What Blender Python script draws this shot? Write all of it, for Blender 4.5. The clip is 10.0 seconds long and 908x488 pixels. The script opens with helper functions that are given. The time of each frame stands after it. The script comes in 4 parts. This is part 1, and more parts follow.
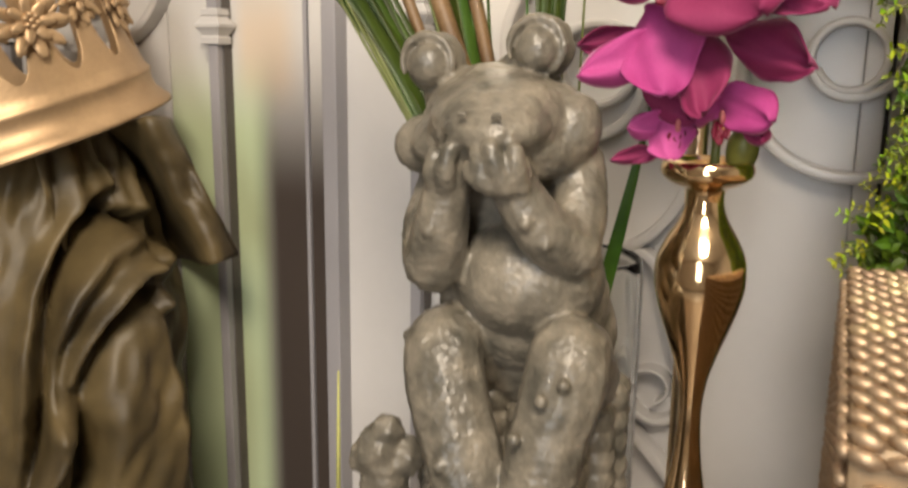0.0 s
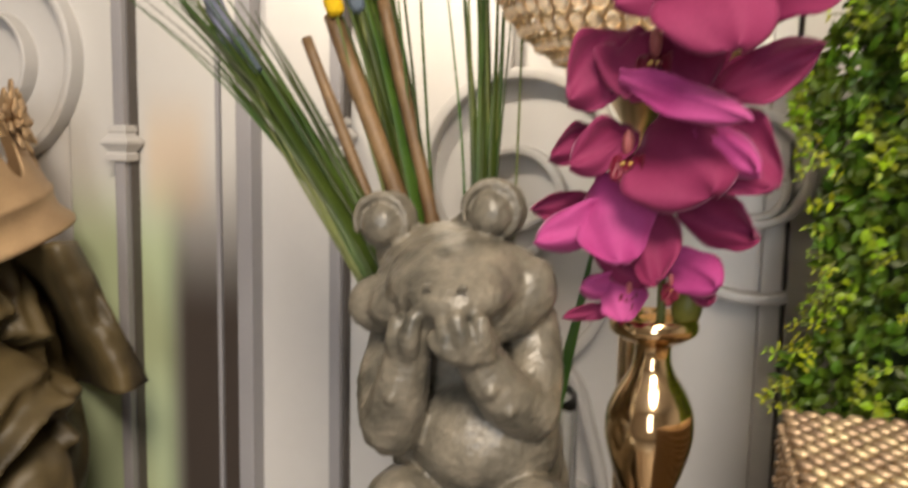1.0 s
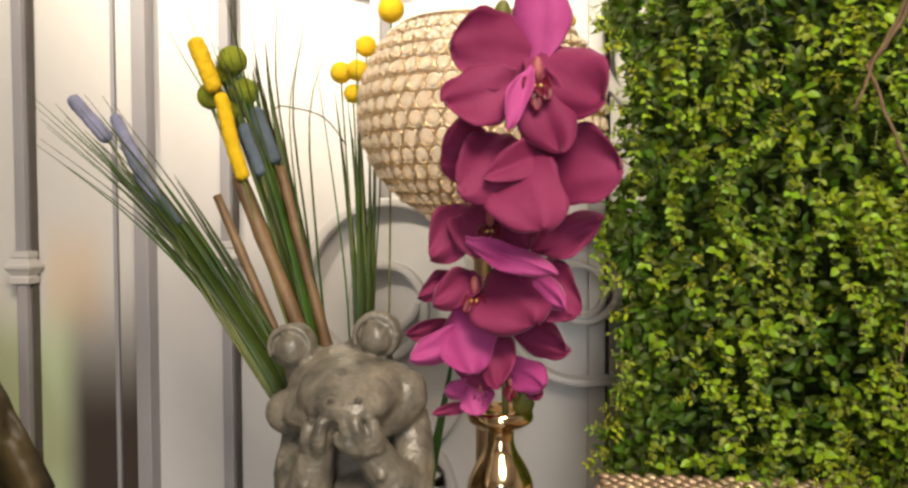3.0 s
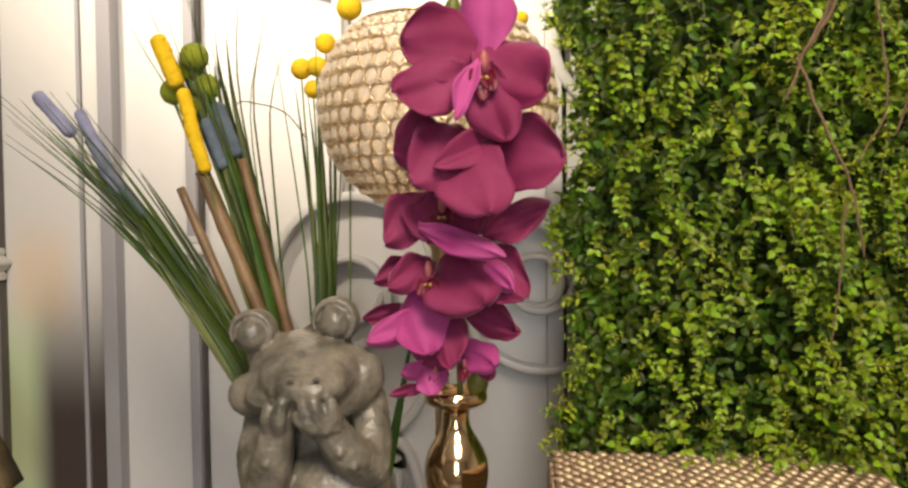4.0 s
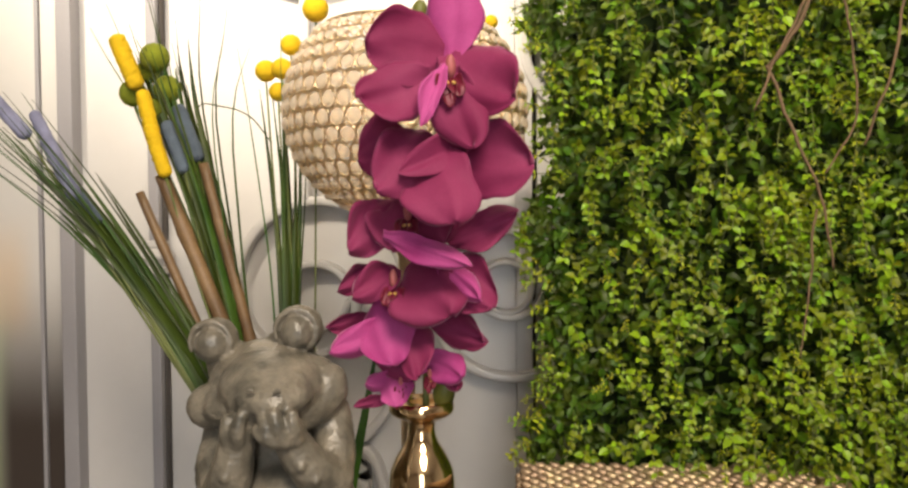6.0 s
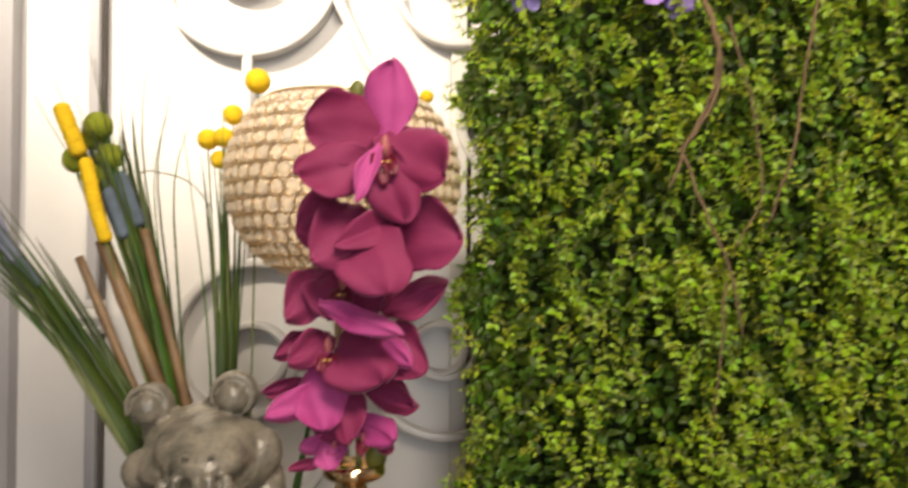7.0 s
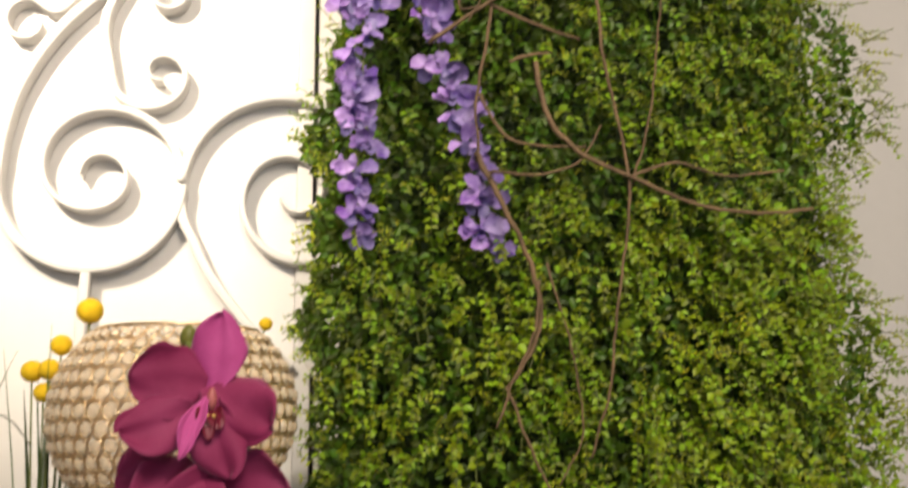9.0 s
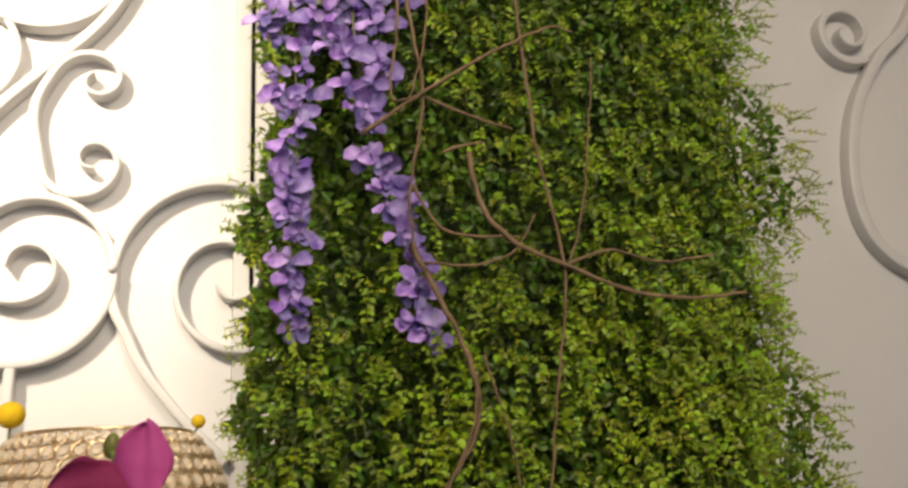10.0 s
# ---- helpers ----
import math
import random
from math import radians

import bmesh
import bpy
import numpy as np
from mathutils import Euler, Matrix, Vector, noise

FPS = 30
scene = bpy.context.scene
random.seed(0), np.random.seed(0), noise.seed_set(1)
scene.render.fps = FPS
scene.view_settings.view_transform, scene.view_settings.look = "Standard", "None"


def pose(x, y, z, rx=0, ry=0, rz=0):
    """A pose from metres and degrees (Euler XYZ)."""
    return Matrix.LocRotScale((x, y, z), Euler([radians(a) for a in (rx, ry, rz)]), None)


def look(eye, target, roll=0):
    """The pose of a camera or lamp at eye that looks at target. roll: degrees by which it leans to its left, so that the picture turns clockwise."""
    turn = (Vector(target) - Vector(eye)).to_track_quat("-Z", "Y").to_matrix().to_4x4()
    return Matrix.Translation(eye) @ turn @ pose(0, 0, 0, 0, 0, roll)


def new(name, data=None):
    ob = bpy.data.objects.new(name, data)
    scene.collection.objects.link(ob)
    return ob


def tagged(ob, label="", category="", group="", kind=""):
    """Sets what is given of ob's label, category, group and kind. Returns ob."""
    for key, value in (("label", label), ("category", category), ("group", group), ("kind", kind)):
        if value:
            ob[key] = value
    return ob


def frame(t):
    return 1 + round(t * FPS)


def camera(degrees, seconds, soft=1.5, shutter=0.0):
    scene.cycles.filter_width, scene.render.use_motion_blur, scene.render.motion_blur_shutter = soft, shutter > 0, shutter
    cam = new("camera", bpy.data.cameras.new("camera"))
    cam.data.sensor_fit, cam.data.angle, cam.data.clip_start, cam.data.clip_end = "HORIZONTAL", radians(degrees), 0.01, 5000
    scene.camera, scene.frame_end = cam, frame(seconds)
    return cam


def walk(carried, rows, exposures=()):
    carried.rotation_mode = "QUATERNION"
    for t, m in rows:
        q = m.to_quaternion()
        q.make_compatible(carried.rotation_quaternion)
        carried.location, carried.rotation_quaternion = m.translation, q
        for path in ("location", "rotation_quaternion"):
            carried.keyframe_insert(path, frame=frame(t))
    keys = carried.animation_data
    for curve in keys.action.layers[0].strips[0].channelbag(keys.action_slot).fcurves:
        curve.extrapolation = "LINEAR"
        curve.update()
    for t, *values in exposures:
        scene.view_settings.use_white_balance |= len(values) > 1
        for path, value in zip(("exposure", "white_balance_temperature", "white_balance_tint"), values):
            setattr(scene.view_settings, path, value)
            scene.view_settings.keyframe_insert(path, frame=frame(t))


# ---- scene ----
cam = camera(54.0, 10.0, soft=2.5, shutter=0.6)
PATH = [
    (0, (0.042, 0.003, 1.296), (-0.727, 1.801, 0.875), 0.7),
    (0.5, (0.008, 0.021, 1.319), (-0.664, 1.868, 0.948), -0.1),
    (1, (0.0, -0.006, 1.342), (-0.527, 1.907, 1.089), 1.1),
    (1.5, (-0.001, -0.048, 1.362), (-0.393, 1.905, 1.181), 1.1),
    (2, (0.001, -0.09, 1.378), (-0.302, 1.883, 1.244), 0.9),
    (2.5, (0.007, -0.132, 1.391), (-0.248, 1.85, 1.308), 0.5),
    (3.8, (0.033, -0.186, 1.386), (-0.141, 1.805, 1.307), -0.8),
    (4, (0.035, -0.188, 1.38), (-0.128, 1.804, 1.305), -0.7),
    (4.5, (0.038, -0.182, 1.381), (-0.084, 1.812, 1.286), -0.6),
    (5, (0.037, -0.171, 1.378), (-0.061, 1.825, 1.281), -0.5),
    (5.2, (0.039, -0.172, 1.382), (-0.068, 1.823, 1.277), -0.7),
    (6.3, (0.038, -0.176, 1.386), (-0.051, 1.822, 1.34), -0.0),
    (6.5, (0.037, -0.184, 1.39), (-0.027, 1.815, 1.365), 0.2),
    (7, (0.046, -0.205, 1.398), (0.076, 1.794, 1.441), 0.2),
    (7.5, (0.058, -0.215, 1.407), (0.208, 1.775, 1.533), 0.3),
    (8, (0.064, -0.226, 1.416), (0.293, 1.749, 1.626), 0.2),
    (8.5, (0.064, -0.234, 1.43), (0.347, 1.722, 1.741), -0.1),
    (9, (0.068, -0.232, 1.452), (0.399, 1.696, 1.867), -1.0),
    (9.5, (0.072, -0.235, 1.47), (0.457, 1.664, 1.967), -2.2),
    (10, (0.08, -0.232, 1.478), (0.522, 1.64, 2.024), -3.1),
]
walk(cam, [(t, look(eye, target, roll)) for t, eye, target, roll in PATH],
     [(0, 0.5), (1.0, 0.3), (2.5, 0.1), (4.5, 0.05), (6.5, 0.1), (8.0, 0.0), (9.0, -0.28), (10.0, -0.58)])

# ---- world, light, exposure ----
world = bpy.data.worlds.new("world")
scene.world = world
world.use_nodes = True
world.node_tree.nodes["Background"].inputs[0].default_value = (1.0, 0.88, 0.76, 1)
world.node_tree.nodes["Background"].inputs[1].default_value = 0.22


def area_lamp(name, eye, target, size, power, colour):
    data = bpy.data.lights.new(name, "AREA")
    data.shape, data.size, data.energy, data.color = "DISK", size, power, colour
    ob = new(name, data)
    ob.matrix_world = look(eye, target)
    return ob


track = bpy.data.lights.new("ceiling_spot", "SPOT")
track.energy, track.color, track.spot_size, track.spot_blend, track.shadow_soft_size = 365, (1.0, 0.86, 0.675), radians(47), 1.0, 0.10
new("ceiling_spot", track).matrix_world = look((-0.76, -0.42, 2.55), (-0.21, 0.86, 2.00))
area_lamp("room_light", (0.38, -0.95, 2.62), (0.20, 0.5, 1.30), 0.8, 54, (1.0, 0.85, 0.68))
window = bpy.data.lights.new("shop_window", "AREA")
window.shape, window.size, window.size_y, window.energy, window.color = "RECTANGLE", 0.55, 1.7, 26, (0.93, 0.94, 0.96)
new("shop_window", window).matrix_world = look((0.25, -2.5, 1.60), (0.0, 0.5, 1.3))


# ---- materials ----
def material(name, base, rough=0.6, metal=0.0, vary=0.12, scale=30.0, fine=300.0, bump=0.15, dist=0.001,
             other=None, random_amount=0.0, island=False, spec=0.5, coat=0.0, transmission=0.0, subsurface=0.0):
    m = bpy.data.materials.new(name)
    m.use_nodes = True
    nt = m.node_tree
    b = nt.nodes["Principled BSDF"]
    b.inputs["Roughness"].default_value = rough
    b.inputs["Metallic"].default_value = metal
    b.inputs["Specular IOR Level"].default_value = spec
    b.inputs["Coat Weight"].default_value = coat
    b.inputs["Transmission Weight"].default_value = transmission
    tc = nt.nodes.new("ShaderNodeTexCoord")
    big = nt.nodes.new("ShaderNodeTexNoise")
    big.inputs["Scale"].default_value = scale
    big.inputs["Detail"].default_value = 5
    small = nt.nodes.new("ShaderNodeTexNoise")
    small.inputs["Scale"].default_value = fine
    small.inputs["Detail"].default_value = 3
    nt.links.new(tc.outputs["Object"], big.inputs["Vector"])
    nt.links.new(tc.outputs["Object"], small.inputs["Vector"])
    ramp = nt.nodes.new("ShaderNodeMapRange")
    ramp.inputs["From Min"].default_value, ramp.inputs["From Max"].default_value = 0.3, 0.7
    nt.links.new(big.outputs["Fac"], ramp.inputs["Value"])
    mix = nt.nodes.new("ShaderNodeMix")
    mix.data_type = "RGBA"
    second = other or tuple(c * (1 - 2.2 * vary) for c in base)
    mix.inputs["A"].default_value = (*base, 1)
    mix.inputs["B"].default_value = (*second, 1)
    nt.links.new(ramp.outputs["Result"], mix.inputs["Factor"])
    out = mix.outputs["Result"]
    hsv = nt.nodes.new("ShaderNodeHueSaturation")
    nt.links.new(out, hsv.inputs["Color"])
    val = nt.nodes.new("ShaderNodeMapRange")
    val.inputs["To Min"].default_value, val.inputs["To Max"].default_value = 1 - vary, 1 + vary
    nt.links.new(small.outputs["Fac"], val.inputs["Value"])
    if random_amount:
        if island:
            src = nt.nodes.new("ShaderNodeNewGeometry").outputs["Random Per Island"]
        else:
            src = nt.nodes.new("ShaderNodeObjectInfo").outputs["Random"]
        span = nt.nodes.new("ShaderNodeMapRange")
        span.inputs["To Min"].default_value, span.inputs["To Max"].default_value = 1 - random_amount, 1 + random_amount
        nt.links.new(src, span.inputs["Value"])
        mul = nt.nodes.new("ShaderNodeMath")
        mul.operation = "MULTIPLY"
        nt.links.new(span.outputs["Result"], mul.inputs[0])
        nt.links.new(val.outputs["Result"], mul.inputs[1])
        nt.links.new(mul.outputs[0], hsv.inputs["Value"])
        hue = nt.nodes.new("ShaderNodeMapRange")
        hue.inputs["To Min"].default_value, hue.inputs["To Max"].default_value = 0.5 - 0.06 * random_amount, 0.5 + 0.06 * random_amount
        nt.links.new(src, hue.inputs["Value"])
        nt.links.new(hue.outputs["Result"], hsv.inputs["Hue"])
    else:
        nt.links.new(val.outputs["Result"], hsv.inputs["Value"])
    nt.links.new(hsv.outputs["Color"], b.inputs["Base Color"])
    if subsurface:
        b.inputs["Subsurface Weight"].default_value = subsurface
        b.inputs["Subsurface Radius"].default_value = (0.01, 0.004, 0.006)
        b.inputs["Subsurface Scale"].default_value = 0.3
    if bump:
        bp = nt.nodes.new("ShaderNodeBump")
        bp.inputs["Strength"].default_value, bp.inputs["Distance"].default_value = bump, dist
        add = nt.nodes.new("ShaderNodeMath")
        add.operation = "ADD"
        nt.links.new(small.outputs["Fac"], add.inputs[0])
        nt.links.new(big.outputs["Fac"], add.inputs[1])
        nt.links.new(add.outputs[0], bp.inputs["Height"])
        nt.links.new(bp.outputs["Normal"], b.inputs["Normal"])
    return m


def leaf_material(name, base, other, random_amount=0.55):
    m = material(name, base, rough=0.46, vary=0.18, scale=17, fine=220, bump=0.1, other=other, random_amount=random_amount, island=True, spec=0.42)
    nt = m.node_tree
    b = nt.nodes["Principled BSDF"]
    tr = nt.nodes.new("ShaderNodeBsdfTranslucent")
    nt.links.new(b.inputs["Base Color"].links[0].from_socket, tr.inputs["Color"])
    mixs = nt.nodes.new("ShaderNodeMixShader")
    mixs.inputs[0].default_value = 0.25
    nt.links.new(b.outputs[0], mixs.inputs[1])
    nt.links.new(tr.outputs[0], mixs.inputs[2])
    nt.links.new(mixs.outputs[0], nt.nodes["Material Output"].inputs["Surface"])
    return m


M_PANEL = material("satin_white_panel", (0.60, 0.585, 0.57), rough=0.34, vary=0.025, scale=4, fine=60, bump=0.03, dist=0.0006)
M_IRON = material("white_painted_iron", (0.57, 0.555, 0.54), rough=0.33, vary=0.03, scale=25, fine=400, bump=0.10, dist=0.0005)
M_POST = material("silver_painted_post", (0.33, 0.32, 0.335), rough=0.30, vary=0.04, scale=12, fine=300, bump=0.08, dist=0.0005)
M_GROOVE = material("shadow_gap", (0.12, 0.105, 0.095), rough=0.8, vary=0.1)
M_WALL = material("room_wall_paint", (0.66, 0.62, 0.57), rough=0.7, vary=0.05, scale=3, fine=120)
M_FLOOR = material("floor_tile", (0.30, 0.27, 0.24), rough=0.4, vary=0.1, scale=4)
M_TABLE = material("table_wood", (0.16, 0.12, 0.09), rough=0.45, vary=0.15, scale=8, fine=200)
M_STONE = material("cast_stone", (0.240, 0.212, 0.165), rough=0.36, vary=0.26, scale=55, fine=420, bump=0.35, dist=0.0012, other=(0.070, 0.066, 0.052), spec=0.65)
M_GOLD = material("polished_gold", (0.93, 0.68, 0.40), rough=0.10, metal=1.0, vary=0.03, scale=20, fine=200, bump=0.02)
M_WIRE = material("gold_wire", (0.92, 0.72, 0.46), rough=0.28, metal=1.0, vary=0.05, bump=0.0)
M_CROWN = material("matt_gold_crown", (0.50, 0.345, 0.195), rough=0.44, metal=0.6, vary=0.10, scale=22, fine=240, bump=0.22, dist=0.0012, other=(0.40, 0.27, 0.15))
M_CLOTH = material("olive_satin", (0.135, 0.098, 0.042), rough=0.46, vary=0.14, scale=14, fine=900, bump=0.15, dist=0.002, other=(0.036, 0.026, 0.011), spec=0.45)
M_ORCHID = material("orchid_petal", (0.260, 0.036, 0.108), rough=0.68, vary=0.10, scale=22, fine=600, bump=0.12, dist=0.0006, other=(0.180, 0.014, 0.064), spec=0.2)
M_PALE = material("orchid_pale_petal", (0.48, 0.085, 0.28), rough=0.68, vary=0.10, scale=22, fine=600, bump=0.12, dist=0.0006, other=(0.34, 0.036, 0.18), spec=0.2)
for velvet in (M_ORCHID, M_PALE):
    velvet.node_tree.nodes["Principled BSDF"].inputs["Sheen Weight"].default_value = 0.35
    velvet.node_tree.nodes["Principled BSDF"].inputs["Sheen Roughness"].default_value = 0.35
    velvet.node_tree.nodes["Principled BSDF"].inputs["Sheen Tint"].default_value = (1.0, 0.55, 0.78, 1)
M_LIP = material("orchid_lip", (0.20, 0.008, 0.035), rough=0.5, vary=0.2, scale=60)
M_COLUMN = material("orchid_column", (0.56, 0.17, 0.17), rough=0.5, vary=0.2, scale=60)
M_CALLUS = material("orchid_callus", (0.70, 0.46, 0.12), rough=0.45, vary=0.2, scale=90)
M_BUD = material("orchid_bud", (0.16, 0.17, 0.03), rough=0.5, vary=0.2, scale=40)
M_STEM = material("green_stem", (0.15, 0.18, 0.04), rough=0.5, vary=0.2, scale=40)
M_GRASS = material("grass_blade", (0.022, 0.050, 0.006), rough=0.42, vary=0.2, scale=20, fine=300, bump=0.1, other=(0.060, 0.095, 0.012), random_amount=0.6, island=False, spec=0.25)
M_BAMBOO = material("brown_reed", (0.25, 0.155, 0.072), rough=0.5, vary=0.25, scale=26, fine=400, bump=0.3, other=(0.09, 0.050, 0.022))
M_LAV = material("lavender_plush", (0.30, 0.31, 0.46), rough=0.95, vary=0.15, scale=60, fine=900, bump=0.7, dist=0.002)
M_SLATE = material("slate_plush", (0.13, 0.17, 0.22), rough=0.95, vary=0.18, scale=60, fine=900, bump=0.7, dist=0.002)
M_YELLOW = material("yellow_felt", (0.80, 0.52, 0.003), rough=0.85, vary=0.12, scale=60, fine=700, bump=0.6, dist=0.0015)
M_STALK = material("pale_stalk", (0.55, 0.55, 0.18), rough=0.6, vary=0.1, scale=40)
M_LIME = material("lime_felt", (0.24, 0.28, 0.012), rough=0.9, vary=0.18, scale=60, fine=700, bump=0.7, dist=0.0018)
M_LEAF = leaf_material("boxwood_leaf", (0.300, 0.405, 0.010), (0.130, 0.220, 0.008), 0.45)
M_SHOOT = leaf_material("young_leaf", (0.47, 0.49, 0.012), (0.30, 0.37, 0.010), 0.35)
# Darker copy of the leaf green: shade inside the hedge put into the colour.
M_LEAF_SHADED = leaf_material("shaded_inner_leaf", (0.105, 0.175, 0.008), (0.046, 0.092, 0.006), 0.45)
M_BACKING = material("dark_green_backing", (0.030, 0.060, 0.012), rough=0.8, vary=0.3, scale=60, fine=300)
M_TWIG = material("dry_twig", (0.23, 0.145, 0.075), rough=0.8, vary=0.25, scale=50, fine=500, bump=0.6)
M_VIOLET = material("wisteria_petal", (0.090, 0.046, 0.26), rough=0.6, vary=0.15, scale=75, fine=400, bump=0.15, other=(0.33, 0.26, 0.52), random_amount=0.6, island=True)
M_BEAD = material("gold_bead", (0.60, 0.46, 0.30), rough=0.52, metal=0.8, vary=0.1, scale=80, random_amount=0.28, bump=0.1)
M_BOX = material("bronze_box", (0.42, 0.30, 0.18), rough=0.45, metal=0.5, vary=0.15, scale=60)


def glass_material(name, colour, rough, ior=1.5):
    m = bpy.data.materials.new(name)
    m.use_nodes = True
    b = m.node_tree.nodes["Principled BSDF"]
    b.inputs["Base Color"].default_value = (*colour, 1)
    b.inputs["Roughness"].default_value = rough
    b.inputs["Transmission Weight"].default_value = 1.0
    b.inputs["IOR"].default_value = ior
    return m


M_CRYSTAL = glass_material("crystal", (1.0, 0.88, 0.70), 0.05, 1.30)
M_CRYSTAL.node_tree.nodes["Principled BSDF"].inputs["Transmission Weight"].default_value = 0.60
M_GLASS = glass_material("clear_glass", (0.97, 0.98, 0.97), 0.0, 1.45)


# ---- builders ----
def thing(name, label, category, group="", kind="", at=(0, 0, 0)):
    ob = new(name)
    ob.location = at
    return tagged(ob, label, category, group, kind)


def mesh_part(name, verts, faces, mat, parent=None, label="", smooth=True):
    me = bpy.data.meshes.new(name)
    me.from_pydata([tuple(v) for v in verts], [], [tuple(f) for f in faces])
    me.materials.append(mat)
    if smooth:
        me.polygons.foreach_set("use_smooth", [True] * len(me.polygons))
    me.update()
    ob = new(name, me)
    ob.parent = parent
    return tagged(ob, label)


def part(name, bm, mat, parent=None, label="", smooth=True):
    me = bpy.data.meshes.new(name)
    bm.normal_update()
    bm.to_mesh(me)
    bm.free()
    me.materials.append(mat)
    if smooth:
        me.polygons.foreach_set("use_smooth", [True] * len(me.polygons))
    ob = new(name, me)
    ob.parent = parent
    return tagged(ob, label)


def shared(name, data, m, parent):
    ob = new(name, data)
    ob.parent = parent
    ob.matrix_basis = m
    return ob


def box_bm(x0, x1, y0, y1, z0, z1, bevel=0.0, segments=2):
    bm = bmesh.new()
    bmesh.ops.create_cube(bm, size=1, matrix=Matrix.LocRotScale(((x0 + x1) / 2, (y0 + y1) / 2, (z0 + z1) / 2), None, (x1 - x0, y1 - y0, z1 - z0)))
    if bevel:
        bmesh.ops.bevel(bm, geom=bm.edges[:], offset=bevel, segments=segments, profile=0.7, affect="EDGES")
    return bm


def smooth_path(points, per=8):
    """A Catmull-Rom curve through a few control points."""
    p = np.array(points, float)
    p = np.vstack([2 * p[0] - p[1], p, 2 * p[-1] - p[-2]])
    out = []
    for i in range(1, len(p) - 2):
        for s in np.linspace(0, 1, per, endpoint=False):
            a, b, c, d = p[i - 1:i + 3]
            out.append(0.5 * (2 * b + (c - a) * s + (2 * a - 5 * b + 4 * c - d) * s * s + (3 * b - a - 3 * c + d) * s ** 3))
    out.append(p[-2])
    return np.array(out)


def tube(points, radii, n=7):
    """Vertices and faces of a round tube along points; radii one number or one a point."""
    p = np.array(points, float)
    r = np.ones(len(p)) * radii
    verts, faces = [], []
    ref = Vector((0.3, 1, 0.2)).normalized()
    for i, q in enumerate(p):
        d = Vector(p[min(i + 1, len(p) - 1)] - p[max(i - 1, 0)])
        d = d.normalized() if d.length > 1e-9 else Vector((0, 0, 1))
        u = d.cross(ref).normalized()
        w = d.cross(u)
        for k in range(n):
            a = 2 * math.pi * k / n
            verts.append(Vector(q) + float(r[i]) * (math.cos(a) * u + math.sin(a) * w))
    for i in range(len(p) - 1):
        for k in range(n):
            faces.append((i * n + k, i * n + (k + 1) % n, (i + 1) * n + (k + 1) % n, (i + 1) * n + k))
    faces.append(tuple(range(n))[::-1])
    faces.append(tuple((len(p) - 1) * n + k for k in range(n)))
    return verts, faces


def merge(pieces):
    verts, faces = [], []
    for v, f in pieces:
        k = len(verts)
        verts += list(v)
        faces += [tuple(i + k for i in g) for g in f]
    return verts, faces


def lathe(profile, n=48, centre=(0, 0, 0)):
    """Vertices and faces of a turned form from (radius, height) pairs."""
    verts, faces = [], []
    for r, z in profile:
        for k in range(n):
            a = 2 * math.pi * k / n
            verts.append((centre[0] + r * math.cos(a), centre[1] + r * math.sin(a), centre[2] + z))
    for i in range(len(profile) - 1):
        for k in range(n):
            faces.append((i * n + k, i * n + (k + 1) % n, (i + 1) * n + (k + 1) % n, (i + 1) * n + k))
    return verts, faces


def reflection_pane():
    """Satin pane, soft reflections painted in: green low, beige above, brown at its edge."""
    m = material("painted_reflection_pane", (0.62, 0.605, 0.58), rough=0.30, vary=0.02, scale=3, fine=60, bump=0.02)
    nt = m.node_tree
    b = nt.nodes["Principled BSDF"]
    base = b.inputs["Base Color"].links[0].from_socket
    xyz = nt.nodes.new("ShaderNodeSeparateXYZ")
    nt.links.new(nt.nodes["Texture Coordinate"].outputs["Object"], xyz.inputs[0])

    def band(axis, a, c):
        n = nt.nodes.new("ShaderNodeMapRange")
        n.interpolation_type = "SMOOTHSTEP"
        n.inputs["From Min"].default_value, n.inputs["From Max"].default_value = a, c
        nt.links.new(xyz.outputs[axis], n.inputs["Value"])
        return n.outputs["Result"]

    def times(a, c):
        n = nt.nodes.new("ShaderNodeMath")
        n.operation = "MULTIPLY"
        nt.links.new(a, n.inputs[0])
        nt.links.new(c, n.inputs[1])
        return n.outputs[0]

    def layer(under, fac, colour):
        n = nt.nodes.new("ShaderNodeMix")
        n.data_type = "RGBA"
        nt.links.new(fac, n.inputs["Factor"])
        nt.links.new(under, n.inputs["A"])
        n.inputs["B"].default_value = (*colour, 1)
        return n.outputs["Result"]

    # blurred reflections painted into the pane's colour as soft-edged bands
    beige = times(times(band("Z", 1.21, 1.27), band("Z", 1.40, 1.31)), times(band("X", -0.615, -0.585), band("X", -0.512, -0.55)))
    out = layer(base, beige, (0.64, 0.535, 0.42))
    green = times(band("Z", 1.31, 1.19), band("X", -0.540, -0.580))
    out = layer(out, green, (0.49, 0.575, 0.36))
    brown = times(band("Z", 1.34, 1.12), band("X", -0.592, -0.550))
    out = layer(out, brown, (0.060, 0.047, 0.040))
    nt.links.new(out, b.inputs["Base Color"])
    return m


M_REFLECTION_PANE = reflection_pane()


# ---- the room ----
WALL_Y = 0.868          # face of the white panels
IRON_Y = 0.843          # front of posts and scrolls
TABLE_Z = 0.895


def structure(name, bm, mat, label):
    return tagged(part(name, bm, mat, None, smooth=False), label, name.split("_")[0], kind="structure")


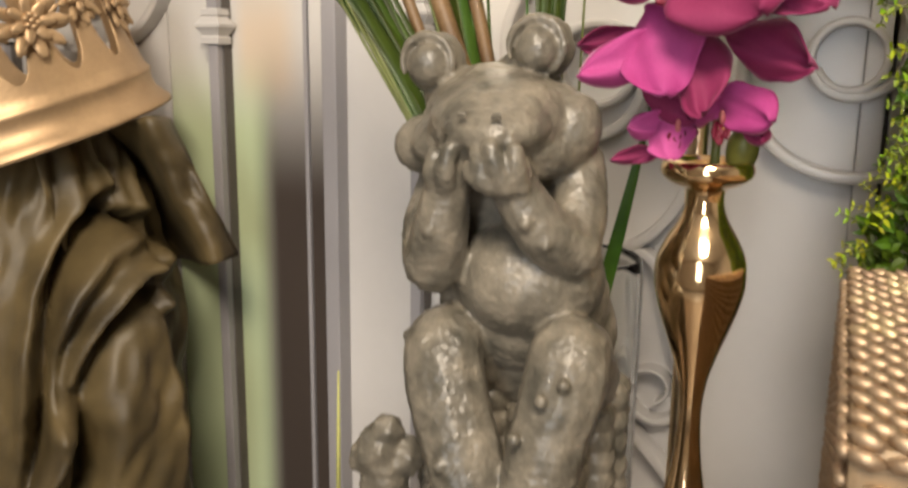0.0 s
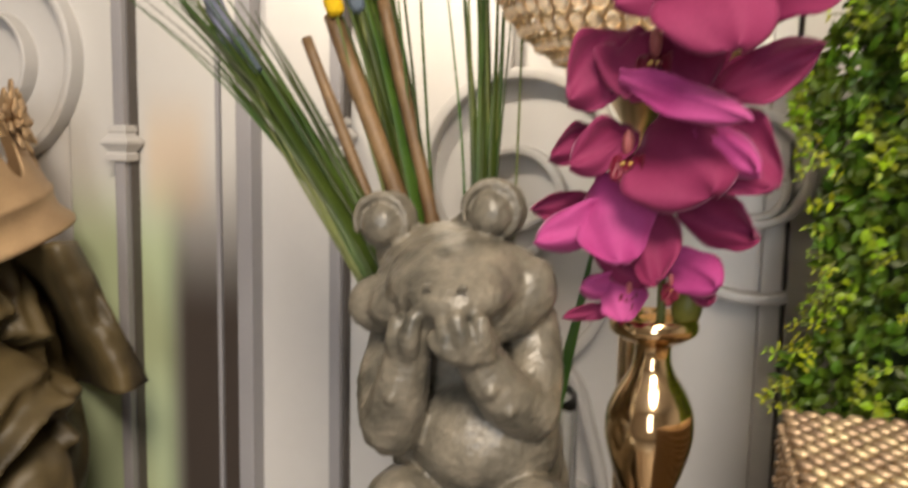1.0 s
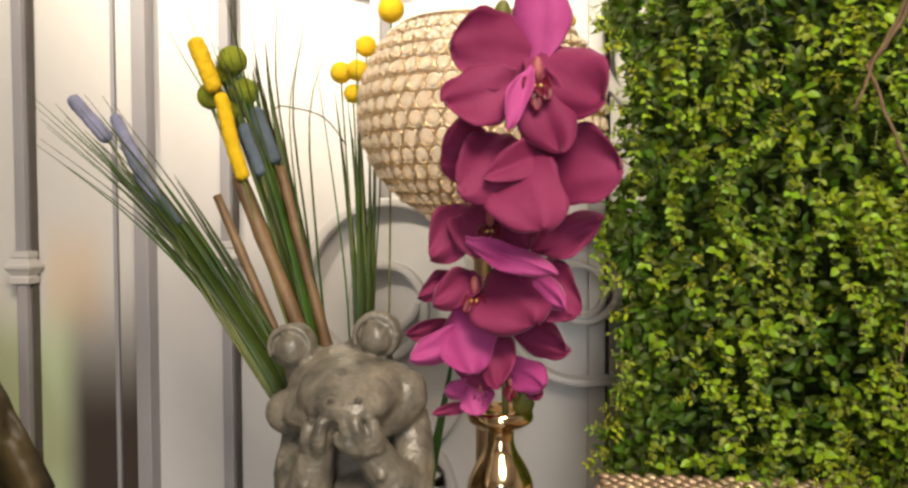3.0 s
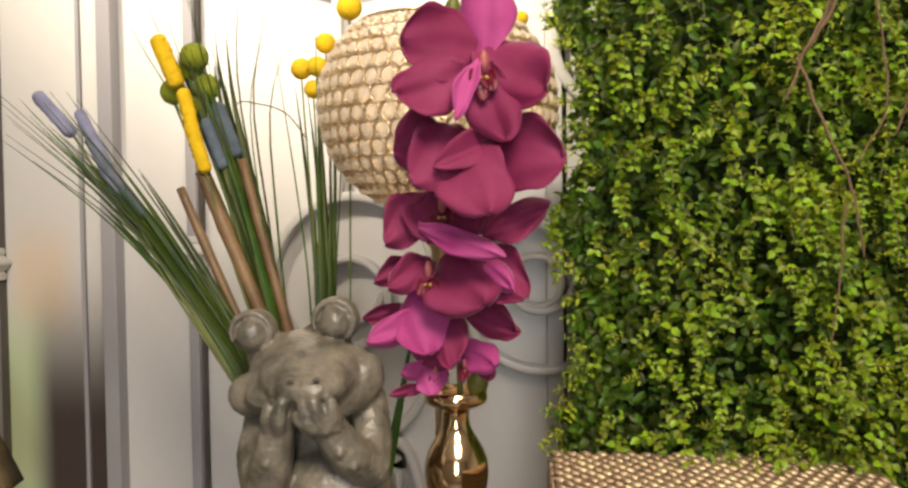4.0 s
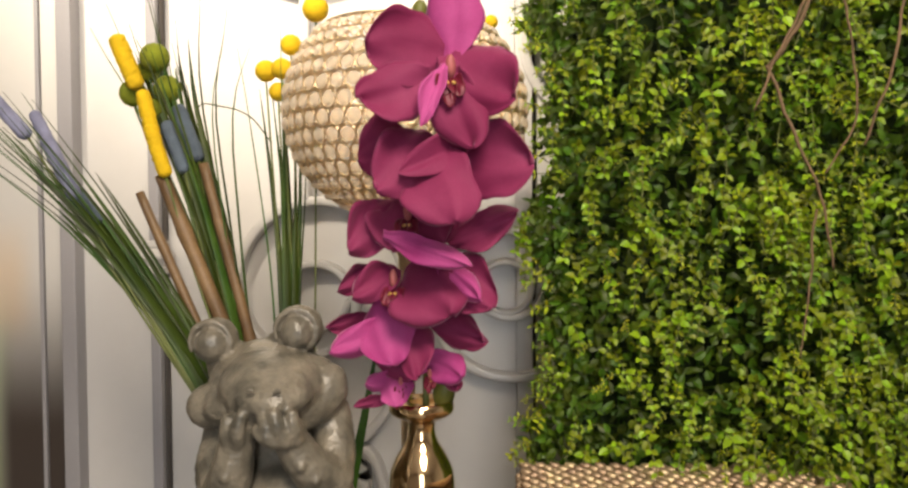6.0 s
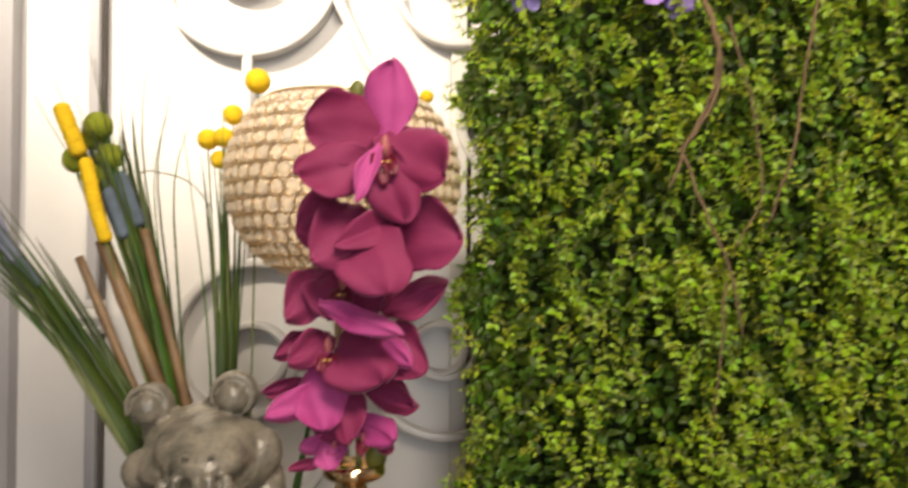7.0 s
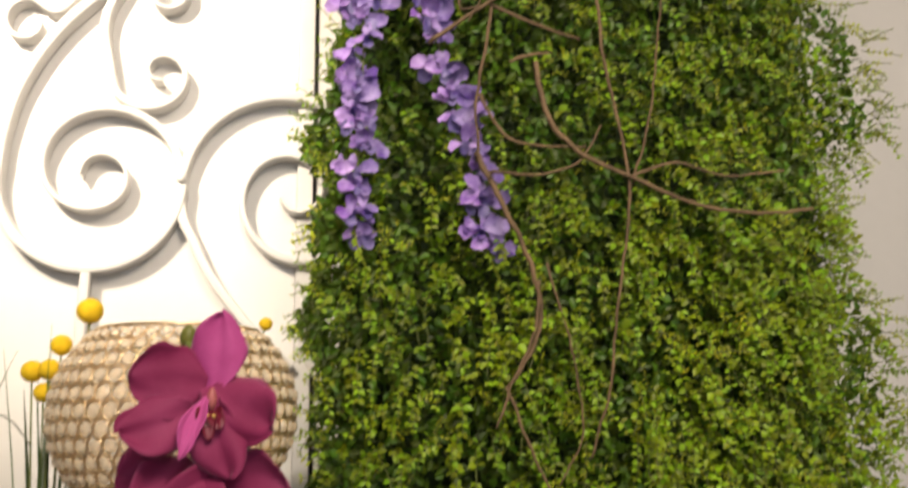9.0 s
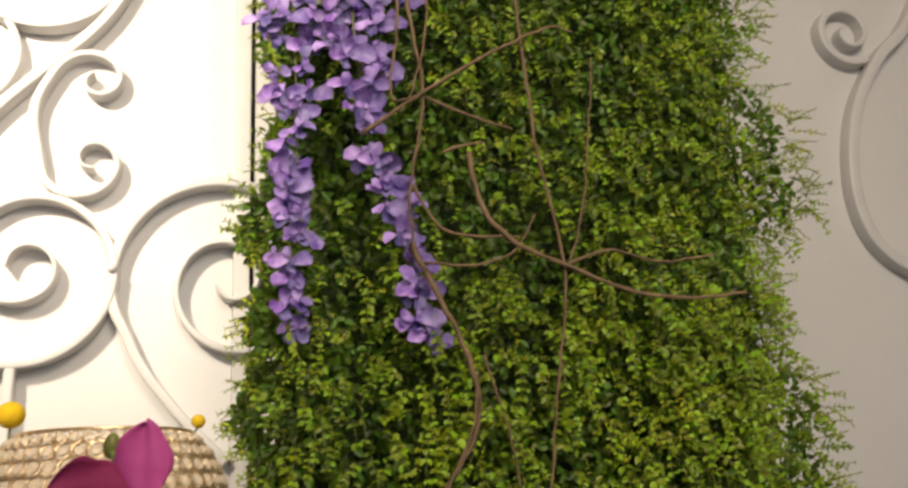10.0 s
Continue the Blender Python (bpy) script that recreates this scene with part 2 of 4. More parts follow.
structure("floor", box_bm(-3.0, 3.0, -3.0, 1.6, -0.10, 0.0), M_FLOOR, "brown tiled floor of the shop room")
structure("ceiling", box_bm(-3.0, 3.0, -3.0, 1.6, 2.75, 2.85), M_WALL, "plain pale ceiling over the display")
structure("wall_north", box_bm(-3.0, 3.0, 1.5, 1.6, 0, 2.75), M_WALL, "plain warm grey wall behind the panels")
structure("wall_south", box_bm(-3.0, 3.0, -3.1, -3.0, 0, 2.75), M_WALL, "plain warm grey wall")
structure("wall_east", box_bm(3.0, 3.1, -3.1, 1.6, 0, 2.75), M_WALL, "plain warm grey wall")
structure("wall_west", box_bm(-3.1, -3.0, -3.1, 1.6, 0, 2.75), M_WALL, "plain warm grey wall")

# ---- the panelled gate behind the display ----
gate = thing("ornamental_gate", "white panelled gate with scrolled ironwork behind the display", "gate")


def slab(name, x0, x1, mat=M_PANEL, y=WALL_Y, z0=0.0, z1=2.75, thick=0.02):
    return part(name, box_bm(x0, x1, y, y + thick, z0, z1, 0.0015), mat, gate, smooth=False)


slab("panel", -2.2, -0.7015)
slab("satin_pane", -0.700, -0.513, M_REFLECTION_PANE, thick=0.006)
slab("satin_pane", -0.506, -0.476, M_REFLECTION_PANE)
slab("panel", -0.4755, -0.3685)
slab("panel", -0.3545, 0.0575)
slab("panel", 0.0815, 2.4)
slab("seam_strip", -0.512, -0.507, M_POST, y=WALL_Y - 0.003)
slab("edge_strip", 0.058, 0.077, M_IRON, y=WALL_Y - 0.010)
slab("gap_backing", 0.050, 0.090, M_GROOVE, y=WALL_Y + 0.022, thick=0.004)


def gate_post(x, width, knob_z=None):
    bm = box_bm(x - width / 2, x + width / 2, IRON_Y, WALL_Y, 0.0, 2.75, 0.0025)
    post = part("post", bm, M_POST, gate, smooth=False)
    if knob_z:
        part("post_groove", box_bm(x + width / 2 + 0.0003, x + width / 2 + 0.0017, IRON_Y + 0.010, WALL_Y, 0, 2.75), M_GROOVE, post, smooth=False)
    if knob_z:
        bm = bmesh.new()
        loops = []
        for z, half in ((-0.021, 0.0088), (-0.020, 0.0122), (-0.013, 0.0128), (-0.011, 0.0105), (-0.005, 0.0145), (-0.0015, 0.0172), (0.0015, 0.0172), (0.005, 0.0140), (0.010, 0.0100), (0.012, 0.0118), (0.018, 0.0112), (0.019, 0.0085)):
            cy = IRON_Y + 0.008
            loops.append([bm.verts.new((x + sx * half, cy + sy * half * (1.0 if sy < 0 else 0.8), knob_z + z)) for sx, sy in ((-1, -1), (1, -1), (1, 1), (-1, 1))])
        for low, high in zip(loops, loops[1:]):
            for k in range(4):
                bm.faces.new((low[k], low[(k + 1) % 4], high[(k + 1) % 4], high[k]))
        bm.faces.new(loops[0][::-1])
        bm.faces.new(loops[-1])
        part("collar", bm, M_IRON, post, "square stepped collar", smooth=False)
    return post


gate_post(-0.6175, 0.013, 1.322)
gate_post(-0.4660, 0.018)
gate_post(-0.3625, 0.012, 1.334)
gate_post(-0.95, 0.013, 1.322)
gate_post(1.30, 0.013, 1.322)


def spiral(cx, cz, start, turn, radii):
    """Points of a scroll: radii at every quarter turn from the angle start; turn is +1 or -1."""
    a = np.arange(0, len(radii) - 1 + 1e-6, 1 / 8)
    r = np.interp(a, np.arange(len(radii)), radii)
    r = np.convolve(np.pad(r, 4, mode="edge"), np.ones(9) / 9, mode="valid")
    t = np.radians(start + turn * 90 * a)
    return [(cx + q * math.cos(s), cz + q * math.sin(s)) for q, s in zip(r, t)]


BARS = []


def moved(path, dx=-0.007, dz=0.005):
    return [(p[0] + dx, p[1] + dz) for p in path]


def iron_bar(name, path, thick=0.012, deep=0.023, y=IRON_Y, ends=(1.0, 0.3)):
    """A flat bar bent along a path in the gate's plane, softly rounded at the front; ends: how far it thins at its two ends."""
    BARS.append(name)
    y += 0.0007 * (len(BARS) % 5)
    p = np.array(path, float)
    run = np.r_[0, np.cumsum(np.linalg.norm(np.diff(p, axis=0), axis=1))]
    n = max(8, int(run[-1] / 0.0035))
    at = np.linspace(0, run[-1], n)
    p = np.stack([np.interp(at, run, p[:, 0]), np.interp(at, run, p[:, 1])], 1)
    for _ in range(10):
        p[1:-1] = 0.25 * p[:-2] + 0.5 * p[1:-1] + 0.25 * p[2:]
    verts, faces = [], []
    for i in range(n):
        d = p[min(i + 1, n - 1)] - p[max(i - 1, 0)]
        d = d / (np.linalg.norm(d) + 1e-9)
        nx, nz = -d[1], d[0]
        s = i / (n - 1)
        thin = ends[0] + (1 - ends[0]) * min(1.0, s / 0.45) if s < 0.5 else ends[1] + (1 - ends[1]) * min(1.0, (1 - s) / 0.45)
        h = thick / 2 * thin
        e = min(0.0025, h * 0.8)
        for o, dy in ((-h, deep), (-h, e), (-h + 0.3 * e, 0.3 * e), (-h + e, 0.0), (h - e, 0.0), (h - 0.3 * e, 0.3 * e), (h, e), (h, deep)):
            verts.append((p[i][0] + nx * o, y + dy, p[i][1] + nz * o))
    for i in range(n - 1):
        for k in range(8):
            faces.append((i * 8 + k, i * 8 + (k + 1) % 8, (i + 1) * 8 + (k + 1) % 8, (i + 1) * 8 + k))
    faces.append(tuple(range(8)))
    faces.append(tuple((n - 1) * 8 + k for k in range(8))[::-1])
    ob = mesh_part(name, verts, faces, M_IRON, gate)
    ob.data.set_sharp_from_angle(angle=radians(50))
    return ob


# the upper scrolls
iron_bar("scroll", moved(list(smooth_path([(-0.050, 2.19), (-0.083, 2.11), (-0.114, 2.063), (-0.170, 2.004), (-0.228, 1.938), (-0.266, 1.865), (-0.281, 1.80)], 6))
         + spiral(-0.175, 1.754, 170, 1, [0.108, 0.114, 0.105, 0.092, 0.058, 0.038, 0.042, 0.030, 0.013])), thick=0.013)
iron_bar("scroll", moved(spiral(-0.104, 1.998, -250, 1, [0.008, 0.016, 0.024, 0.030, 0.035, 0.060])[:-3]
         + list(smooth_path([(-0.171, 1.972), (-0.174, 1.940), (-0.167, 1.905)], 4)) + spiral(-0.103, 1.888, 200, 1, [0.064, 0.034, 0.028, 0.025, 0.014, 0.008])), thick=0.012, ends=(0.3, 0.3))
iron_bar("scroll", moved(list(smooth_path([(0.060, 1.525), (0.009, 1.578), (-0.036, 1.636), (-0.060, 1.685)], 6))
         + spiral(0.057, 1.737, 196, -1, [0.131, 0.135, 0.112, 0.088, 0.056, 0.054, 0.042, 0.022, 0.010])))
iron_bar("scroll", moved(spiral(-0.262, 1.950, 60, -1, [0.008, 0.018, 0.026, 0.030, 0.034])[:-2] + list(smooth_path([(-0.232, 1.962), (-0.208, 1.990), (-0.197, 2.03), (-0.215, 2.078), (-0.262, 2.125)], 6))), thick=0.012, ends=(0.3, 0.6))
iron_bar("scroll", spiral(-0.180, 2.172, 180, 1, [0.100, 0.098, 0.096, 0.085, 0.060, 0.04, 0.02]), thick=0.012)
iron_bar("scroll", spiral(0.155, 1.575, 95, 1, [0.090, 0.088, 0.085, 0.070, 0.05, 0.035, 0.02]))
iron_bar("tie_bar", smooth_path([(-0.183, 1.647), (-0.184, 1.60), (-0.186, 1.40)], 3), thick=0.012, deep=0.010, ends=(1.0, 1.0))
# the lower scrolls
iron_bar("scroll", list(smooth_path([(-0.24, 1.060), (-0.165, 1.098), (-0.115, 1.126), (-0.083, 1.175), (-0.073, 1.245)], 6))
         + spiral(-0.172, 1.290, -12, 1, [0.098, 0.113, 0.098, 0.080, 0.040, 0.032, 0.044, 0.044, 0.036]), thick=0.011, ends=(1.0, 0.7))
iron_bar("scroll", list(smooth_path([(-0.160, 1.02), (-0.156, 1.085), (-0.133, 1.109), (-0.110, 1.100), (-0.097, 1.062), (-0.084, 1.015)], 6))
         + spiral(-0.104, 0.966, 20, -1, [0.030, 0.032, 0.025, 0.028, 0.018, 0.008]), thick=0.010)
iron_bar("scroll", spiral(0.045, 1.295, 290, -1, [0.108, 0.090, 0.075, 0.052, 0.033, 0.032, 0.032, 0.032, 0.030, 0.026]), thick=0.010, ends=(1.0, 0.6))
iron_bar("scroll", smooth_path([(-0.155, 0.955), (-0.100, 0.900), (-0.030, 0.825), (0.02, 0.76)], 6), thick=0.013, ends=(0.6, 1.0))
# the scroll on the panel beyond the greenery
iron_bar("scroll", smooth_path([(1.20, 2.33), (1.10, 2.17), (1.032, 2.103), (0.974, 2.010), (0.949, 1.900), (0.962, 1.815), (1.016, 1.765), (1.09, 1.75), (1.16, 1.80)], 8), thick=0.018, ends=(1.0, 1.0))
iron_bar("scroll", spiral(0.985, 2.145, -60, -1, [0.052, 0.050, 0.042, 0.034, 0.026, 0.018, 0.010])[0:] , thick=0.012)
iron_bar("scroll", spiral(-0.80, 1.42, 250, 1, [0.13, 0.12, 0.11, 0.10, 0.08, 0.06, 0.05, 0.03]), thick=0.010)
for jx, jz in ((-0.080, 1.758),):
    bm = bmesh.new()
    bmesh.ops.create_uvsphere(bm, u_segments=12, v_segments=8, radius=0.006, matrix=Matrix.Translation((jx, IRON_Y, jz)))
    part("rivet", bm, M_IRON, gate)

# ---- the table ----
table = thing("display_table", "dark wooden display table under the ornaments", "table")
part("tabletop", box_bm(-0.34, 0.95, 0.10, 0.69, TABLE_Z - 0.04, TABLE_Z, 0.006), M_TABLE, table, smooth=False)
for lx in (-0.29, 0.9):
    for ly in (0.16, 0.64):
        part("leg", box_bm(lx - 0.03, lx + 0.03, ly - 0.03, ly + 0.03, 0.0, TABLE_Z - 0.0405, 0.004), M_TABLE, table, smooth=False)

# ---- beaded box ----
BX0, BX1, BY0, BY1, BZ = 0.055, 0.306, 0.300, 0.556, 1.174
bead_box = thing("beaded_box", "gold beaded square box standing on the table", "box")
part("body", box_bm(BX0, BX1, BY0, BY1, TABLE_Z, BZ, 0.003), M_BOX, bead_box, smooth=False)


def bead_mesh():
    bm = bmesh.new()
    bmesh.ops.create_icosphere(bm, subdivisions=1, radius=1.0, matrix=Matrix.Diagonal((0.0074, 0.0035, 0.0036, 1)))
    me = bpy.data.meshes.new("bead")
    bm.to_mesh(me)
    bm.free()
    me.materials.append(M_BEAD)
    me.polygons.foreach_set("use_smooth", [True] * len(me.polygons))
    return me


BEAD = bead_mesh()
rng = random.Random(4)


def bead_spots():
    """Poses of the beads on the top and on the two sides that face the room, in staggered rows."""
    top, side = [], []
    rows, cols = 29, 20
    for i in range(rows):
        for j in range(cols):
            x = BX0 + 0.005 + (j + 0.5 * (i % 2)) * (BX1 - BX0 - 0.006) / cols
            y = BY1 - 0.004 - i * (BY1 - BY0 - 0.006) / (rows - 1)
            top.append(pose(x, y, BZ + 0.0012, rng.uniform(-12, 12), rng.uniform(8, 26), rng.uniform(-14, 14)))
    for i in range(24):
        z = BZ - 0.004 - i * (BZ - TABLE_Z - 0.008) / 23
        for j in range(20):
            y = BY0 + 0.005 + (j + 0.5 * (i % 2)) * (BY1 - BY0 - 0.008) / 20
            side.append(pose(BX0 - 0.0012, y, z, rng.uniform(60, 100), rng.uniform(-14, 14), 90 + rng.uniform(-12, 12)))
            x = BX0 + 0.005 + (j + 0.5 * (i % 2)) * (BX1 - BX0 - 0.008) / 20
            side.append(pose(x, BY0 - 0.0012, z, rng.uniform(60, 100), rng.uniform(-14, 14), rng.uniform(-12, 12)))
    return top, side


top_beads, side_beads = bead_spots()
bead_v = [v.co.copy() for v in BEAD.vertices]
bead_f = [tuple(p.vertices) for p in BEAD.polygons]
rest_beads = merge([([m @ v for v in bead_v], bead_f) for m in top_beads[300:] + side_beads])
tagged(mesh_part("beadwork", *rest_beads, M_BEAD, bead_box), kind="stuff")

# ---- gold vase ----
VX, VY = -0.0215, 0.500
vase = thing("gold_vase", "slender polished gold baluster vase on the table", "vase")
half = [(0.0, -0.067), (0.044, -0.067), (0.047, -0.061), (0.044, -0.052), (0.034, -0.020), (0.027, 0.018), (0.0185, 0.050), (0.0120, 0.082), (0.0080, 0.106), (0.0063, 0.132),
        (0.0078, 0.150), (0.0125, 0.168), (0.0195, 0.188), (0.0240, 0.204), (0.0250, 0.214), (0.0238, 0.225), (0.0190, 0.236), (0.0135, 0.245), (0.0108, 0.252), (0.0102, 0.258),
        (0.0115, 0.263), (0.0185, 0.266), (0.0240, 0.270), (0.0248, 0.275), (0.0225, 0.279), (0.0190, 0.276), (0.010, 0.268), (0.006, 0.25)]
prof = smooth_path([(r, (z + 0.067) * (1.238 - TABLE_Z) / 0.343) for r, z in half], 4)
turned = [(max(r, 0.0003), z) for r, z in prof]
for name, first, last in (("foot", 0, 17), ("body", 16, 81), ("rim", 80, len(turned))):
    mesh_part(name, *lathe(turned[first:last], 64, (VX, VY, TABLE_Z)), M_GOLD, vase)

# ---- crystal globe candle holder ----
GX, GY, GZ = -0.044, 0.620, 1.474
globe = thing("crystal_globe_holder", "gold wire globe candle holder set with clear crystals", "candle holder")


def globe_point(u, v, out=0.0):
    """A place on the globe: u turns round, v from 0 at the foot ring to 1 at the open rim."""
    lat = math.radians(-62 + 108 * v)
    r, h = 0.107 + out, 0.099 + out
    return Vector((GX + r * math.cos(lat) * math.cos(u), GY + r * math.cos(lat) * math.sin(u), GZ + h * math.sin(lat)))


def crystal_mesh():
    bm = bmesh.new()
    bmesh.ops.create_icosphere(bm, subdivisions=2, radius=1.0, matrix=Matrix.Diagonal((0.0060, 0.0030, 0.0060, 1)))
    me = bpy.data.meshes.new("crystal")
    bm.to_mesh(me)
    bm.free()
    me.materials.append(M_CRYSTAL)
    return me


CRYSTAL = crystal_mesh()
ROWS, COLS = 13, 44
wires = []
crystal_poses = []
for i in range(ROWS):
    v = (i + 0.5) / ROWS
    for j in range(COLS):
        u = 2 * math.pi * (j + 0.5 * (i % 2)) / COLS
        c = globe_point(u, v)
        east = (globe_point(u + 0.01, v) - c).normalized()
        north = (globe_point(u, v + 0.01) - c).normalized()
        outw = east.cross(north)
        su = (globe_point(u + math.pi / COLS, v) - c).length * 1.02
        sv = (globe_point(u, v + 0.5 / ROWS) - c).length * 1.10
        ring = [c + (su * math.cos(a)) * east + (sv * math.sin(a)) * north for a in [2 * math.pi * k / 10 for k in range(11)]]
        wires.append(tube(ring, 0.00095, 5))
        s = min(1.0, su / 0.0078)
        m = Matrix((east, outw, north)).transposed().to_4x4()
        m.translation = c
        crystal_poses.append((c.y, m @ Matrix.Diagonal((s, 1, s, 1))))
mesh_part("wire_mesh", *merge(wires), M_WIRE, globe)
for v, r in ((-0.015, 0.0022), (1.015, 0.0016)):
    wire = [globe_point(a, v) for a in np.linspace(0, 2 * math.pi, 49)]
    mesh_part("rim_ring", *tube(wire, r, 8), M_WIRE, globe)
crystal_poses.sort(key=lambda q: q[0])
cv, cf = [v.co.copy() for v in CRYSTAL.vertices], [tuple(p.vertices) for p in CRYSTAL.polygons]
tagged(mesh_part("rear_crystal", *merge([([m @ v for v in cv], cf) for _, m in crystal_poses[290:]]), M_CRYSTAL, globe, smooth=False), kind="stuff")
stand = [(0.0, 0.0), (0.055, 0.0), (0.055, 0.006), (0.020, 0.014), (0.008, 0.03), (0.0065, 0.10), (0.0065, 0.30), (0.008, 0.38), (0.020, 0.398), (0.050, 0.412), (0.050, 0.416), (0.0, 0.416)]
top_z = globe_point(0, 0).z - TABLE_Z
mesh_part("stand", *lathe([(max(r, 0.0004), z / 0.416 * top_z) for r, z in stand], 32, (GX, GY, TABLE_Z)), M_WIRE, globe)

# ---- clear glass cylinder ----
glass = thing("glass_cylinder", "clear glass cylinder vase standing on the table", "vase")
gprof = [(0.0003, 0.0), (0.046, 0.0), (0.048, 0.003), (0.048, 0.246), (0.0465, 0.254), (0.0445, 0.256), (0.0435, 0.253), (0.0440, 0.246), (0.0440, 0.012), (0.042, 0.009), (0.0003, 0.009)]
mesh_part("wall", *lathe(gprof, 56, (-0.126, 0.630, TABLE_Z)), M_GLASS, glass).visible_shadow = False

# ---- frog statue: one plain cast mesh ----
def frog_statue():
    bm = bmesh.new()

    def ball(x, y, z, rx, ry, rz, turn=(0, 0, 0)):
        m = pose(x, y, z, *turn) @ Matrix.Diagonal((rx, ry, rz, 1))
        bmesh.ops.create_uvsphere(bm, u_segments=28, v_segments=18, radius=1.0, matrix=m)

    def limb(points, radii, per=7):
        path = smooth_path(points, per)
        rad = np.interp(np.linspace(0, len(radii) - 1, len(path)), range(len(radii)), radii)
        for q, r in zip(path, rad):
            bmesh.ops.create_icosphere(bm, subdivisions=2, radius=r, matrix=Matrix.Translation(q))

    # head: a broad dome sloping to the snout, bulging eyes under arched lids, round cheeks
    ball(-0.132, 0.477, 1.256, 0.045, 0.044, 0.0355)
    ball(-0.123, 0.450, 1.262, 0.038, 0.042, 0.0245, (16, 0, 0))
    ball(-0.1185, 0.434, 1.2605, 0.030, 0.031, 0.0150, (12, 0, 0))
    ball(-0.1275, 0.464, 1.2475, 0.0525, 0.045, 0.0235)
    for s, ex, ez in ((-1, -0.1715, 1.290), (1, -0.1085, 1.299)):
        ball(ex, 0.474, ez, 0.0175, 0.0150, 0.0175)
        ball(ex + 0.001, 0.4600, ez - 0.001, 0.0115, 0.0100, 0.0118)
        ring = [(ex + 0.0152 * math.cos(a), 0.4610, ez + 0.0152 * math.sin(a)) for a in np.linspace(-1.0, math.pi + 0.4, 16)]
        limb(ring, [0.0016, 0.0026, 0.0029, 0.0029, 0.0024, 0.0016], 4)
        ball(ex + 0.011 * -s, 0.480, ez - 0.019, 0.020, 0.017, 0.019)
    ball(-0.169, 0.455, 1.2455, 0.0180, 0.0165, 0.0165)
    ball(-0.153, 0.446, 1.2480, 0.0200, 0.0180, 0.0120, (0, -8, 0))
    ball(-0.0855, 0.458, 1.2575, 0.0150, 0.0165, 0.0190, (0, 14, 0))
    ball(-0.0960, 0.462, 1.2660, 0.0170, 0.0170, 0.0150)
    for nx in (-0.1265, -0.1085):
        ring = [(nx + 0.0022 * math.cos(a), 0.4045, 1.2655 + 0.0018 * math.sin(a)) for a in np.linspace(-0.5, math.pi + 0.5, 8)]
        limb(ring, [0.0011, 0.0015, 0.0011], 3)
    # chest, belly, back
    ball(-0.120, 0.487, 1.200, 0.045, 0.038, 0.050)
    ball(-0.110, 0.465, 1.174, 0.043, 0.038, 0.036)
    ball(-0.117, 0.478, 1.158, 0.0505, 0.037, 0.044)
    ball(-0.116, 0.497, 1.135, 0.050, 0.038, 0.050)
    # arms: upper arms hang at the sides, forearms rise to the mouth
    limb([(-0.168, 0.476, 1.222), (-0.166, 0.456, 1.200), (-0.155, 0.437, 1.184)], [0.0150, 0.0160, 0.0180])
    limb([(-0.154, 0.435, 1.184), (-0.146, 0.425, 1.208), (-0.140, 0.422, 1.236)], [0.0180, 0.0150, 0.0120])
    limb([(-0.086, 0.472, 1.238), (-0.081, 0.460, 1.216), (-0.081, 0.446, 1.198)], [0.0150, 0.0155, 0.0165])
    limb([(-0.081, 0.444, 1.197), (-0.090, 0.431, 1.206), (-0.099, 0.424, 1.220), (-0.107, 0.420, 1.236)], [0.0168, 0.0155, 0.0140, 0.0120])
    # hands pressed to the mouth, two fingers up on one side, three on the other
    ball(-0.122, 0.442, 1.238, 0.030, 0.022, 0.012)
    ball(-0.140, 0.4185, 1.237, 0.0115, 0.0095, 0.0130)
    ball(-0.108, 0.4160, 1.238, 0.0145, 0.0095, 0.0125)
    for tip, base, r in (((-0.1340, 0.4090, 1.2490), (-0.1385, 0.4135, 1.2300), 0.0040), ((-0.1450, 0.4130, 1.2450), (-0.1455, 0.4160, 1.2280), 0.0040),
                         ((-0.1185, 0.4060, 1.2480), (-0.1120, 0.4085, 1.2320), 0.0040), ((-0.1110, 0.4040, 1.2510), (-0.1040, 0.4085, 1.2320), 0.0040),
                         ((-0.0995, 0.4075, 1.2500), (-0.0985, 0.4130, 1.2320), 0.0040), ((-0.1225, 0.4070, 1.2400), (-0.1110, 0.4080, 1.2330), 0.0046)):
        mid = [(a + b) / 2 - (0.0025 if i == 1 else 0.0) for i, (a, b) in enumerate(zip(tip, base))]
        limb([base, mid, tip], [r * 1.5, r * 1.4, r * 1.15], 6)
    # legs: knees drawn up, shins down, feet
    limb([(-0.146, 0.474, 1.120), (-0.149, 0.440, 1.136), (-0.142, 0.426, 1.114), (-0.127, 0.416, 1.080), (-0.116, 0.410, 1.030), (-0.112, 0.405, 0.915)], [0.024, 0.0225, 0.0235, 0.0225, 0.0205, 0.019])
    limb([(-0.082, 0.478, 1.115), (-0.077, 0.440, 1.141), (-0.077, 0.428, 1.124), (-0.083, 0.418, 1.090), (-0.088, 0.412, 1.030), (-0.086, 0.405, 0.915)], [0.024, 0.0220, 0.0228, 0.0212, 0.0195, 0.019])
    for fx in (-0.116, -0.082):
        ball(fx, 0.390, TABLE_Z + 0.013, 0.020, 0.036, 0.012)
